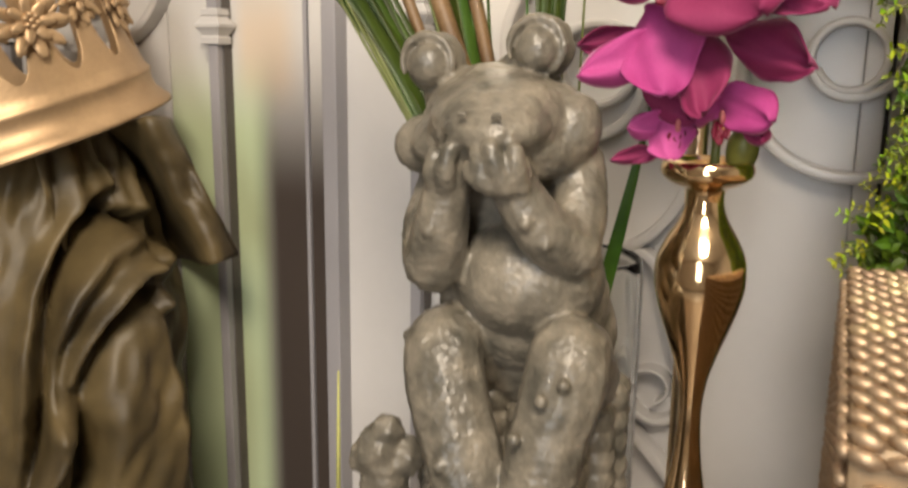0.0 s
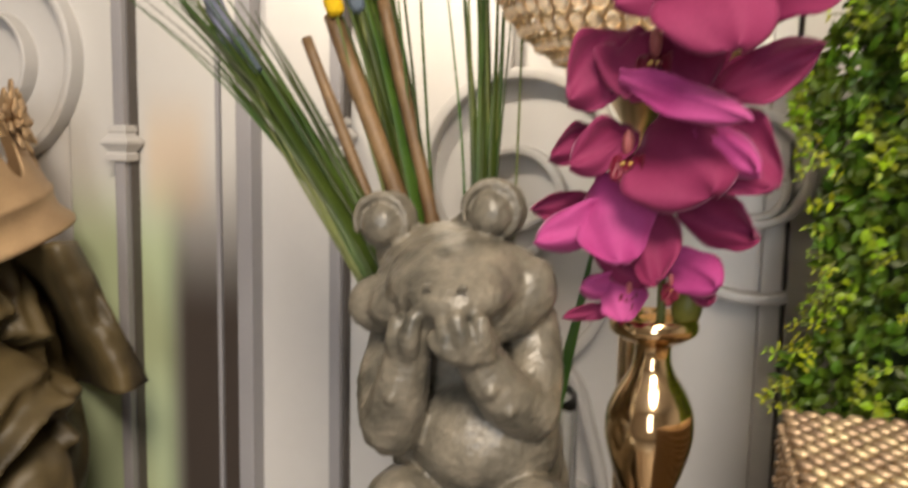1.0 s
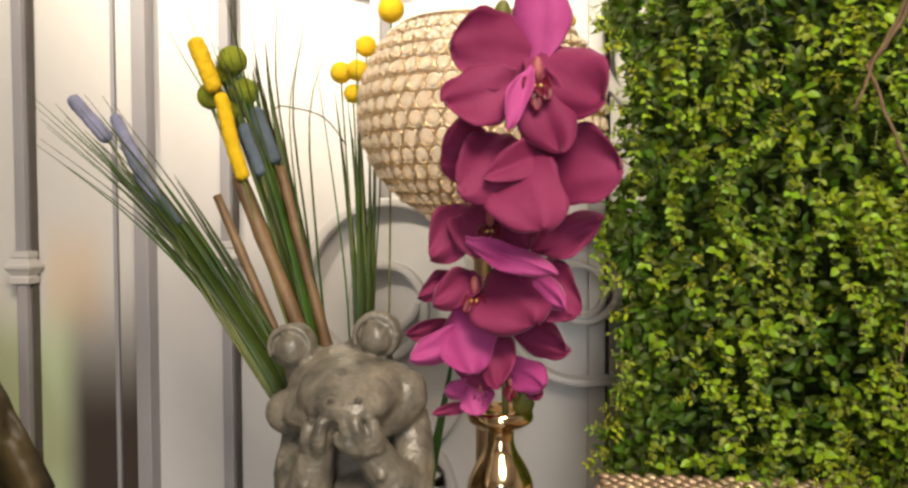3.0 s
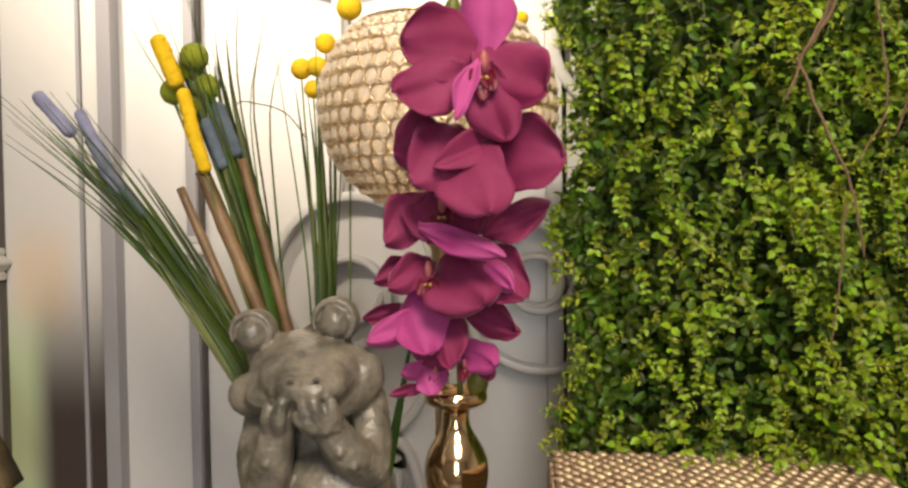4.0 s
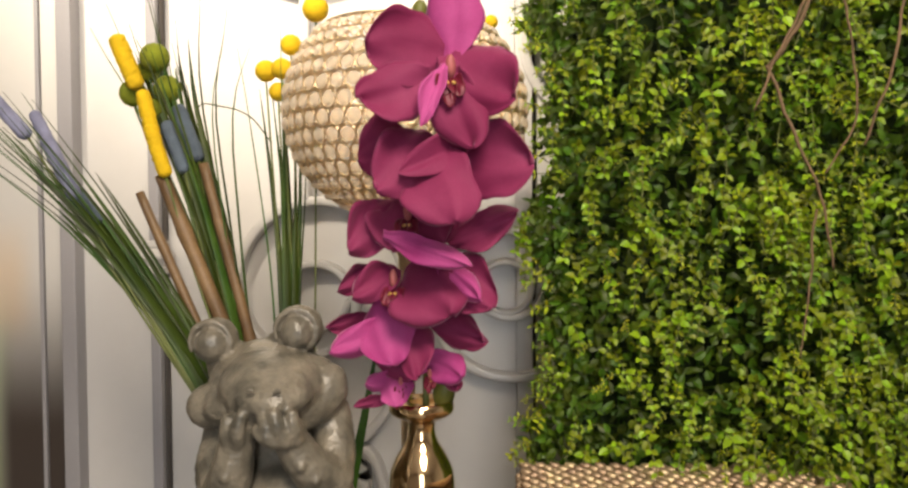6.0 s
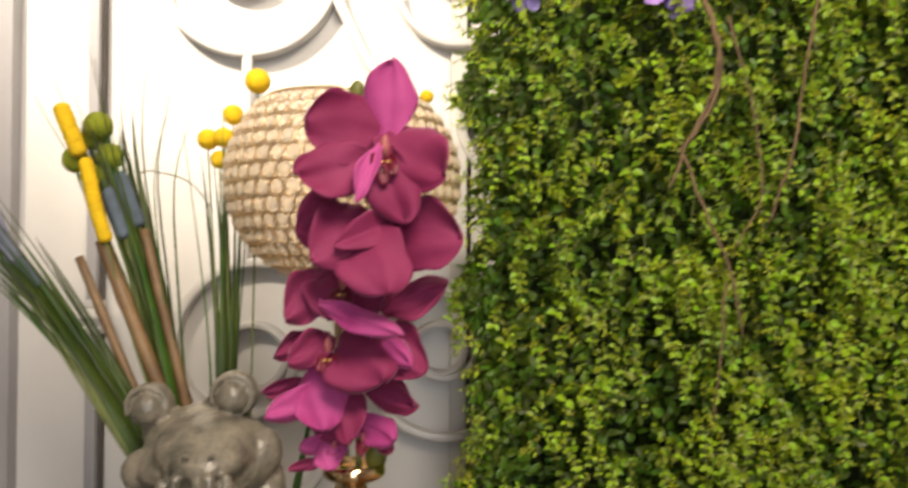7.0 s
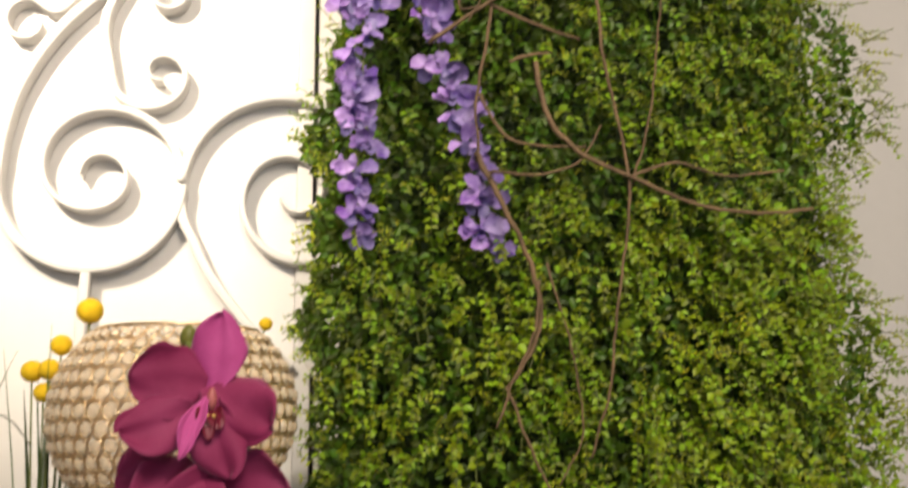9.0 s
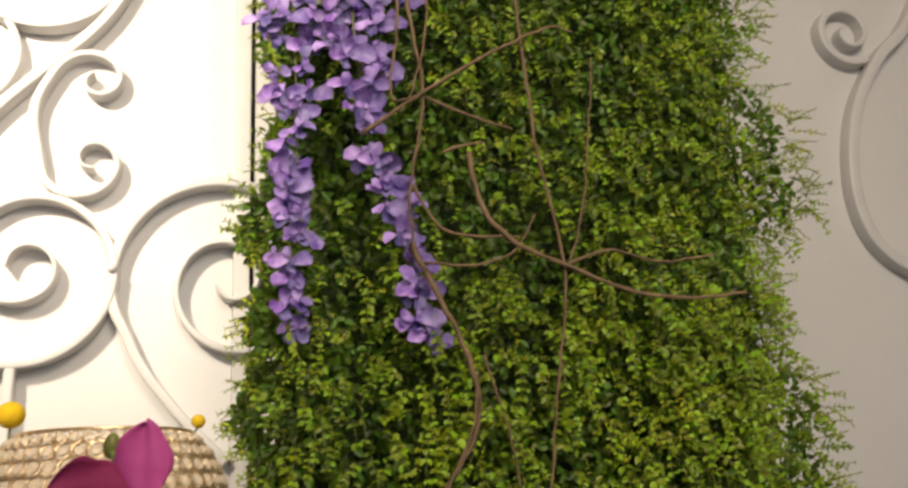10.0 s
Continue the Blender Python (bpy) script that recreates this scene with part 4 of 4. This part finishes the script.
def hedge_left(z):
    return 0.077 + 0.008 * math.sin(z * 31) + 0.006 * math.sin(z * 67 + 1) + min(0.018, max(0.0, (z - 1.74) * 0.3))


hedge = thing("hedge_panel", "artificial boxwood hedge panel of dense bright green leaves", "hedge")
grid = []
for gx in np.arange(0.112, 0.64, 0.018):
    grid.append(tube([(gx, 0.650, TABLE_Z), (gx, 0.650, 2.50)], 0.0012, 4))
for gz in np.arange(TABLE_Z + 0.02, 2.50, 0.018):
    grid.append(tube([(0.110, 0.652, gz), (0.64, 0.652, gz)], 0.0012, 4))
mesh_part("backing_grid", *merge(grid), M_LEAF_SHADED, hedge, "dark plastic grid behind the leaves")
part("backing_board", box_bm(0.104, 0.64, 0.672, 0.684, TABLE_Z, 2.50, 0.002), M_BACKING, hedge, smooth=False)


def leaf_points(c, along, normal, length, width):
    """An oval leaf with a pointed end, folded a little along its rib."""
    side = along.cross(normal)
    t = normal * (width * 0.16)
    d = normal * (length * 0.14)
    return [c, c + along * length * 0.30 - side * width * 0.46 + t, c + along * length * 0.66 - side * width * 0.40 + t - d * 0.4, c + along * length - d,
            c + along * length * 0.66 + side * width * 0.40 + t - d * 0.4, c + along * length * 0.30 + side * width * 0.46 + t, c + along * length * 0.5 - d * 0.1]


LEAF_FACES = [(0, 1, 6), (1, 2, 6), (2, 3, 6), (3, 4, 6), (4, 5, 6), (5, 0, 6)]
hr = random.Random(21)
leaf_v, leaf_f, stem_bits, inner_v, inner_f, shoot_v, shoot_f = [], [], [], [], [], [], []


def add_leaf(v, f, *args):
    k = len(v)
    v += leaf_points(*args)
    f += [tuple(i + k for i in g) for g in LEAF_FACES]


def sprig(root, way, length, leaf, droop, v=leaf_v, f=leaf_f, slim=1.0):
    """A trailing sprig with pairs of small oval leaves that grow smaller to its end."""
    p = Vector(root)
    d = Vector(way).normalized()
    n = max(3, int(length / (leaf * 0.95)))
    pts = [p.copy()]
    for i in range(n):
        d = (d + Vector((hr.gauss(0, 0.11), hr.gauss(0, 0.08), -droop + hr.gauss(0, 0.06)))).normalized()
        p = p + d * (length / n)
        pts.append(p.copy())
        side = d.cross(Vector((hr.gauss(0, 0.3), -1, hr.gauss(0, 0.2)))).normalized()
        taper = leaf * (1.0 - 0.45 * (i / n) ** 1.6) * hr.uniform(0.7, 1.3)
        if hr.random() < 0.12:
            continue
        for s in (-1, 1):
            along = (side * s * hr.uniform(0.6, 1.1) + d * hr.uniform(0.1, 0.6) + Vector((hr.gauss(0, 0.2), hr.uniform(-0.7, 0.10), hr.gauss(-0.10, 0.25)))).normalized()
            normal = Vector((hr.gauss(0, 0.45), -1, 0.80 + hr.gauss(0, 0.45)))
            normal = (normal - along * normal.dot(along)).normalized()
            add_leaf(v, f, p, along, normal, taper, taper * slim * hr.uniform(0.60, 0.88))
    stem_bits.append(tube(pts, 0.00055, 3))


Z0, Z1 = TABLE_Z + 0.02, 2.40
for _ in range(7800):
    z = hr.uniform(Z0, Z1)
    x = hr.uniform(hedge_left(z), hedge_right(z))
    clump = noise.noise(Vector((x * 24, 0.3, z * 11)))
    y = hedge_front(x) + 0.014 - 0.024 * clump + hr.uniform(-0.008, 0.030)
    high = min(1.0, max(0.0, (z - 1.60) / 0.12))
    if noise.noise(Vector((x * 20 + 5, 1.7, z * 13))) < -0.25 + 0.16 * high and hr.random() < 0.75:
        continue
    # thinned high up and at the left, so the shade-coloured leaves show
    if hr.random() < 0.48 * high or hr.random() < 0.55 * max(0.0, 1 - (x - 0.08) / 0.20):
        continue
    if hr.random() < 0.72 * math.exp(-((x - 0.215) / 0.075) ** 2 - ((z - 1.85) / 0.17) ** 2) + 0.55 * math.exp(-((x - 0.19) / 0.05) ** 2 - ((z - 1.615) / 0.03) ** 2):
        continue
    outward = -0.15 if x < 0.11 else (0.8 if x > hedge_right(z) - 0.05 else 0.0)
    kind = hr.random()
    if kind < 0.62:
        sprig((x, y, z), (hr.gauss(outward, 0.45), -0.75, hr.gauss(0.0, 0.35)), hr.uniform(0.028, 0.060), hr.uniform(0.0060, 0.0092), hr.uniform(0.18, 0.38))
    elif kind < 0.86:
        sprig((x, y - 0.004, z), (hr.gauss(outward, 0.8), -0.70, hr.gauss(0.1, 0.6)), hr.uniform(0.018, 0.034), hr.uniform(0.0034, 0.0056), hr.uniform(0.0, 0.15), shoot_v, shoot_f, 0.55)
    else:
        sprig((x, y + 0.006, z), (hr.gauss(outward, 0.6), -0.8, hr.gauss(0.0, 0.5)), hr.uniform(0.022, 0.040), hr.uniform(0.0075, 0.0100), hr.uniform(0.05, 0.2), slim=0.9)
# feathery sprigs that stick out along the two borders
for _ in range(330):
    z = hr.uniform(1.12, 2.20)
    left = hr.random() < 0.4
    x = hedge_left(z) + 0.004 if left else hedge_right(z) - 0.010
    sprig((x, hedge_front(x) + hr.uniform(-0.004, 0.016), z), ((-1 if left else 1) * hr.uniform(0.6, 1.2), -0.30, hr.gauss(0.05, 0.45)), hr.uniform(0.016, 0.028) if left else hr.uniform(0.022, 0.044), hr.uniform(0.0040, 0.0066), hr.uniform(0.0, 0.12), *((leaf_v, leaf_f) if hr.random() < 0.6 else (shoot_v, shoot_f)), 0.62)
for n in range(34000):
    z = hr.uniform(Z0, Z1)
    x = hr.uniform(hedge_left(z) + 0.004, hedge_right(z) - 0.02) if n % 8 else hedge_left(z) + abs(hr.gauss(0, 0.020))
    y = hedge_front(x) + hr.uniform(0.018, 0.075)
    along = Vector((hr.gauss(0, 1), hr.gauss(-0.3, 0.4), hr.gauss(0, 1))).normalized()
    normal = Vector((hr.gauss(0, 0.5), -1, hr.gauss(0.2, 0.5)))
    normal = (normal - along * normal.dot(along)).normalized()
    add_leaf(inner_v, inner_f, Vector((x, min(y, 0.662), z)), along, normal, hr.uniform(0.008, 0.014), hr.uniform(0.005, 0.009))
tagged(mesh_part("young_shoot", shoot_v, shoot_f, M_SHOOT, hedge, "yellow-green young shoots", smooth=False), kind="stuff")
tagged(mesh_part("foliage", leaf_v, leaf_f, M_LEAF, hedge, smooth=False), kind="stuff")
tagged(mesh_part("inner_foliage", inner_v, inner_f, M_LEAF_SHADED, hedge, smooth=False), kind="stuff")
tagged(mesh_part("sprig_stem", *merge(stem_bits), M_STEM, hedge), kind="stuff")

# ---- dry vine over the greenery ----
vine = thing("dry_vine", "dry brown twisted vine twigs hung over the hedge", "vine")
VINES = [
    ([(0.222, 0.500, 2.05), (0.216, 0.490, 1.924), (0.225, 0.482, 1.819), (0.212, 0.484, 1.736), (0.214, 0.500, 1.68)], 0.0024),
    ([(0.214, 0.505, 1.69), (0.226, 0.492, 1.655), (0.243, 0.486, 1.615), (0.258, 0.486, 1.575), (0.262, 0.492, 1.545), (0.252, 0.490, 1.515), (0.232, 0.494, 1.485)], 0.0034),
    ([(0.262, 0.488, 1.575), (0.254, 0.488, 1.528), (0.236, 0.488, 1.492), (0.222, 0.484, 1.455)], 0.0020),
    ([(0.231, 0.490, 1.487), (0.250, 0.484, 1.435), (0.270, 0.484, 1.387), (0.280, 0.494, 1.34)], 0.0018),
    ([(0.325, 0.505, 2.05), (0.320, 0.490, 1.933), (0.325, 0.482, 1.784), (0.341, 0.478, 1.664), (0.330, 0.482, 1.57), (0.315, 0.482, 1.482), (0.300, 0.490, 1.43)], 0.0021),
    ([(0.263, 0.482, 1.767), (0.272, 0.478, 1.715), (0.300, 0.474, 1.682), (0.341, 0.474, 1.664), (0.40, 0.476, 1.641), (0.46, 0.480, 1.636), (0.515, 0.486, 1.642)], 0.0032),
    ([(0.222, 0.486, 1.668), (0.262, 0.478, 1.664), (0.297, 0.476, 1.676), (0.318, 0.478, 1.71)], 0.0018),
    ([(0.341, 0.476, 1.664), (0.385, 0.472, 1.677), (0.43, 0.478, 1.668), (0.488, 0.484, 1.677)], 0.0020),
    ([(0.170, 0.490, 1.783), (0.225, 0.476, 1.820), (0.29, 0.474, 1.862), (0.345, 0.480, 1.893), (0.372, 0.486, 1.894)], 0.0024),
    ([(0.222, 0.484, 1.822), (0.260, 0.478, 1.802), (0.304, 0.480, 1.789)], 0.0022),
    ([(0.240, 0.478, 1.764), (0.256, 0.474, 1.770), (0.276, 0.478, 1.775)], 0.0020),
    ([(0.214, 0.484, 1.735), (0.232, 0.480, 1.700), (0.262, 0.476, 1.688), (0.305, 0.478, 1.690)], 0.0020),
    ([(0.268, 0.488, 1.590), (0.286, 0.486, 1.519), (0.292, 0.486, 1.45), (0.272, 0.490, 1.41)], 0.0014),
    ([(0.345, 0.480, 1.66), (0.362, 0.474, 1.72), (0.378, 0.480, 1.80), (0.390, 0.488, 1.87)], 0.0014),
    ([(0.268, 0.494, 1.385), (0.262, 0.490, 1.33), (0.256, 0.492, 1.277)], 0.0012),
    ([(0.208, 0.500, 1.99), (0.204, 0.480, 1.88), (0.196, 0.478, 1.815), (0.222, 0.476, 1.818)], 0.0018),
    ([(0.236, 0.492, 2.02), (0.232, 0.478, 1.90), (0.218, 0.474, 1.835), (0.205, 0.480, 1.80)], 0.0016),
]
for pts, r in VINES:
    path = smooth_path(pts, 8)
    jig = [(p[0] + 0.0022 * noise.noise(Vector(p) * 60), p[1] - 0.010, p[2] + 0.0016 * noise.noise(Vector(p) * 75 + Vector((9, 0, 0)))) for p in path]
    rad = [r * (1 - 0.45 * i / len(jig)) * (1 + 0.18 * noise.noise(Vector(q) * 140)) for i, q in enumerate(jig)]
    mesh_part("twig", *tube(jig, [0.82 * q for q in rad], 7), M_TWIG, vine)


# ---- wisteria ----
def wisteria(path, r_top, seed, label):
    ob = thing("wisteria_spray", label, "flower", "wisteria sprays")
    rr = random.Random(seed)
    line = smooth_path(path, 10)
    mesh_part("stem", *tube(line, 0.0012, 5), M_STEM, ob)
    n = len(line)
    for i in range(0, n, 2):
        s = i / n
        rad = r_top * (1 - s) ** 0.5 * rr.uniform(0.8, 1.25) + 0.007
        for _ in range(rr.choice((2, 2, 3)) if s < 0.75 else 2):
            a = rr.uniform(0, 2 * math.pi)
            c = Vector(line[i]) + Vector((math.cos(a) * rad * rr.uniform(0.3, 1), -abs(math.sin(a)) * rad * 0.8 + 0.004, rr.uniform(-0.006, 0.006)))
            fv, ff = [], []
            for k in range(4):
                t = 2 * math.pi * k / 4 + rr.uniform(-0.5, 0.5)
                along = Vector((math.cos(t), rr.uniform(-0.6, 0.1), math.sin(t) * 0.8 - 0.2)).normalized()
                normal = Vector((rr.gauss(0, 0.4), -1, rr.gauss(0.2, 0.4)))
                normal = (normal - along * normal.dot(along)).normalized()
                size = rr.uniform(0.010, 0.027) * (1 - 0.25 * s) * (1.15 if k == 0 else 0.85)
                side = along.cross(normal)
                b = len(fv)
                for u in range(4):
                    w = (0.18, 0.75, 1.0, 0.55)[u] * size * 0.40
                    for q in (-1, 0, 1):
                        fv.append(c + along * size * u / 3 + side * w * q + normal * (size * 0.22 * (1 - abs(q)) * (-1) + size * 0.20 * math.sin(u * 1.4 + k + 2 * s * n)))
                for u in range(3):
                    for q in range(2):
                        e = b + u * 3 + q
                        ff.append((e, e + 1, e + 4, e + 3))
            mesh_part("blossom", fv, ff, M_VIOLET, ob)
    tip = Vector(line[-1])
    end = smooth_path([tip, tip + Vector((0.003, -0.002, -0.016)), tip + Vector((0.010, -0.003, -0.034))], 6)
    mesh_part("tip_stem", *tube(end, 0.0009, 5), M_LIME, ob, "thin pale green tip of the spray")
    for k in range(9):
        fv, ff = [], []
        along = Vector((rr.gauss(0, 0.7), -0.3, -0.8)).normalized()
        normal = Vector((0.2, -1, 0.3))
        normal = (normal - along * normal.dot(along)).normalized()
        add_leaf(fv, ff, Vector(end[rr.randrange(len(end))]), along, normal, 0.0068, 0.0038)
        mesh_part("bud", fv, ff, M_LEAF, ob, "pale green tip bud", smooth=False)
    return ob


wisteria([(0.128, 0.545, 2.12), (0.118, 0.545, 1.95), (0.120, 0.548, 1.83), (0.116, 0.550, 1.73), (0.112, 0.552, 1.632)], 0.019, 31, "hanging violet wisteria spray over the hedge")
wisteria([(0.160, 0.515, 2.12), (0.168, 0.512, 1.94), (0.180, 0.510, 1.82), (0.206, 0.506, 1.70), (0.224, 0.504, 1.610)], 0.020, 32, "hanging violet wisteria spray over the hedge")
wisteria([(0.095, 0.545, 2.12), (0.092, 0.540, 2.02), (0.094, 0.545, 1.905)], 0.016, 33, "short violet wisteria spray at the hedge border")
wisteria([(0.150, 0.540, 2.12), (0.150, 0.530, 2.0), (0.148, 0.535, 1.91)], 0.016, 34, "short violet wisteria spray at the hedge border")

wisteria([(0.205, 0.530, 2.14), (0.203, 0.522, 2.00), (0.200, 0.524, 1.86)], 0.018, 35, "short violet wisteria spray beside the vine")
wisteria([(0.176, 0.528, 2.14), (0.178, 0.520, 2.02), (0.172, 0.524, 1.895)], 0.017, 36, "short violet wisteria spray beside the vine")

# ---- crown on a draped form ----
CROWN = pose(-0.748, 0.690, 1.196, 13, -12, 0)
crown = thing("gilt_crown", "large matt gold metal crown with scalloped openings", "crown")
crown.matrix_basis = CROWN


def crown_radius(z):
    return 0.150 - 0.10 * z + (0.010 * math.exp(-((z - 0.002) / 0.010) ** 2)) + 0.0035 * math.exp(-((z - 0.038) / 0.005) ** 2)


def crown_band():
    verts, faces, n = [], [], 256
    zs = [0.0, 0.004, 0.010, 0.018, 0.026, 0.032, 0.035, 0.038, 0.041, 0.044, 0.052, 0.06]
    for z in zs:
        for k in range(n):
            a = 2 * math.pi * k / n
            verts.append((crown_radius(z) * math.cos(a), crown_radius(z) * math.sin(a), z))
    tops = []
    for step in range(1, 8):
        for k in range(n):
            a = 2 * math.pi * k / n
            side = min(1.0, math.asin(abs(math.cos(a * 8))) / (math.pi / 2) / 0.70)
            z = 0.06 + (0.001 + 0.066 * (1 - math.sqrt(1 - side * side))) * step / 7
            verts.append((crown_radius(z) * math.cos(a), crown_radius(z) * math.sin(a), z))
    rows = len(zs) + 7
    for i in range(rows - 1):
        for k in range(n):
            faces.append((i * n + k, i * n + (k + 1) % n, (i + 1) * n + (k + 1) % n, (i + 1) * n + k))
    ob = mesh_part("band", verts, faces, M_CROWN, crown)
    m = ob.modifiers.new("thick", "SOLIDIFY")
    m.thickness = 0.003


crown_band()


def rosette(a, z, size):
    bm = bmesh.new()
    r = crown_radius(z)
    base = Matrix.Rotation(a, 4, "Z") @ Matrix.Translation((r + 0.004, 0, z)) @ Matrix.Rotation(radians(90), 4, "Y")
    for ring, count, reach, w in ((0, 9, 1.0, 0.30), (1, 7, 0.62, 0.26)):
        for k in range(count):
            t = 2 * math.pi * (k + 0.5 * ring) / count
            m = base @ Matrix.Rotation(t, 4, "Z") @ Matrix.Translation((size * reach * 0.5, 0, 0.003 + 0.004 * ring)) @ Matrix.Rotation(radians(-14), 4, "Y") @ Matrix.Diagonal((size * reach * 0.52, size * w * 0.62, 0.0028, 1))
            bmesh.ops.create_uvsphere(bm, u_segments=10, v_segments=6, radius=1.0, matrix=m)
    for k in range(7):
        t = 2 * math.pi * k / 6
        q = 0.0 if k == 6 else size * 0.16
        bmesh.ops.create_icosphere(bm, subdivisions=2, radius=size * 0.09, matrix=base @ Matrix.Translation((q * math.cos(t), q * math.sin(t), 0.009)))
    part("rosette", bm, M_CROWN, crown, "embossed gold flower")


for k in range(16):
    a = 2 * math.pi * k / 16
    rosette(a, 0.112 if k % 2 else 0.124, 0.036 if k % 2 else 0.030)


# ---- olive cloth ----
# the folds of the drape: a line down its front (x, z), breadth, height over the cloth (below it where negative)
FOLDS = [
    ([(-0.559, 1.200), (-0.579, 1.152), (-0.592, 1.087), (-0.591, 1.027), (-0.596, 0.957), (-0.614, 0.913), (-0.641, 0.870)], 0.015, 0.026),
    ([(-0.613, 1.175), (-0.608, 1.146), (-0.613, 1.096), (-0.622, 1.035), (-0.628, 0.983), (-0.616, 0.938)], 0.017, 0.020),
    ([(-0.559, 1.200), (-0.594, 1.196), (-0.603, 1.184), (-0.616, 1.170)], 0.010, 0.016),
    ([(-0.635, 1.177), (-0.642, 1.038), (-0.654, 0.871)], 0.010, 0.014),
    ([(-0.591, 1.134), (-0.592, 1.053), (-0.607, 0.982)], 0.008, 0.010),
    ([(-0.626, 1.171), (-0.629, 1.071), (-0.632, 0.955), (-0.653, 0.871)], 0.009, -0.034),
    ([(-0.602, 1.158), (-0.598, 1.076), (-0.614, 1.009), (-0.619, 0.957)], 0.010, -0.012),
    ([(-0.580, 1.075), (-0.594, 0.982), (-0.597, 0.880), (-0.608, 0.852)], 0.014, -0.040),
]


def fold_height(x, z, line, breadth, height):
    """How much one fold lifts the cloth at a place."""
    a, b = line[:-1], line[1:]
    ab = b - a
    t = np.clip(((x - a[:, 0]) * ab[:, 0] + (z - a[:, 1]) * ab[:, 1]) / (ab ** 2).sum(1), 0, 1)
    d = np.hypot(x - a[:, 0] - t * ab[:, 0], z - a[:, 1] - t * ab[:, 1]).min()
    return 1.5 * height * math.exp(-(d / (0.72 * breadth)) ** 1.6) if d < 4 * breadth else 0.0


def cloth():
    verts, faces = [], []
    n, rows = 260, 150
    lines = [(smooth_path([(x, z) for x, z in pts], 6), breadth, height) for pts, breadth, height in FOLDS]
    for i in range(rows + 1):
        s = i / rows
        z = 1.215 - 0.42 * min(1.0, s / 0.7) - max(0.0, s - 0.7) / 0.3 * 0.785
        d = min(1.0, s / 0.24)
        for k in range(n):
            a = 2 * math.pi * k / n
            c, e = math.cos(a), math.sin(a)
            r = 0.118 + 0.022 * d
            r += max(0.0, c) ** 2 * (0.058 * min(1.0, s / 0.45) - 0.02 * max(0.0, s - 0.55)) * (1 if e < 0 else 0.4)
            r -= 0.028 * max(0.0, c) ** 1.5 * min(1.0, max(0.0, (z - 1.02) / 0.12))
            x = -0.748 + r * c * 1.02
            if e < 0.3 and z > 0.8:
                for line, breadth, height in lines:
                    r += fold_height(x, z, line, breadth, height)
            r += 0.011 * noise.noise(Vector((c * 3.4 + e, e * 3.4, s * 7 + 1.6 * a)))
            r += 0.006 * noise.noise(Vector((c * 8, e * 8, s * 20 + 5 * a)))
            r += 0.010 * math.sin(9 * a + 2 * noise.noise(Vector((c, e, s * 5)))) * (0.3 if e < 0 and z > 0.8 else 1.0)
            verts.append((-0.748 + r * c * 1.02, 0.690 + (min(r, 0.160) if e > 0 else r) * e * 0.9, z))
    for i in range(rows):
        for k in range(n):
            faces.append((i * n + k, i * n + (k + 1) % n, (i + 1) * n + (k + 1) % n, (i + 1) * n + k))
    faces.append(tuple(range(n)))
    drape = thing("draped_cloth", "olive brown satin cloth draped in heavy folds below the crown", "cloth")
    mesh_part("drape", verts, faces, M_CLOTH, drape)
    # the loose corner that sticks out to the side
    corner = [Vector(c) for c in ((-0.655, 0.612, 1.226), (-0.592, 0.735, 1.226), (-0.645, 0.645, 1.066), (-0.532, 0.762, 1.082))]
    verts, faces, g = [], [], 26
    for i in range(g + 1):
        u = i / g
        for k in range(g + 1):
            v = k / g
            p = corner[0].lerp(corner[1], v).lerp(corner[2].lerp(corner[3], v), u)
            pocket = math.exp(-((v - 0.36 - 0.06 * u) / 0.32) ** 6)
            dip = 0.150 * pocket * min(1.0, 0.10 + 1.8 * u) - 0.020 * math.exp(-((v - 0.84) / 0.10) ** 2) - 0.004 * math.sin(17 * v + 4 * u) + 0.022 * noise.noise(Vector((u * 2.5 + 2 * v, v * 5 - u, 2.0))) + 0.006 * noise.noise(Vector((u * 8, v * 11 + 3 * u, 5.0)))
            verts.append(p + Vector((-0.86 * dip, dip, -0.20 * dip - 0.006 * math.sin(math.pi * v) * u)))
    for i in range(g):
        for k in range(g):
            e = i * (g + 1) + k
            faces.append((e, e + 1, e + g + 2, e + g + 1))
    solid(mesh_part("loose_corner", verts, faces, M_CLOTH, drape), 0.002)


cloth()

# ---- picked-out pieces, last ----
for m in top_beads[:300]:
    shared("bead", BEAD, m, bead_box)
for _, m in crystal_poses[:290]:
    shared("crystal", CRYSTAL, m, globe)
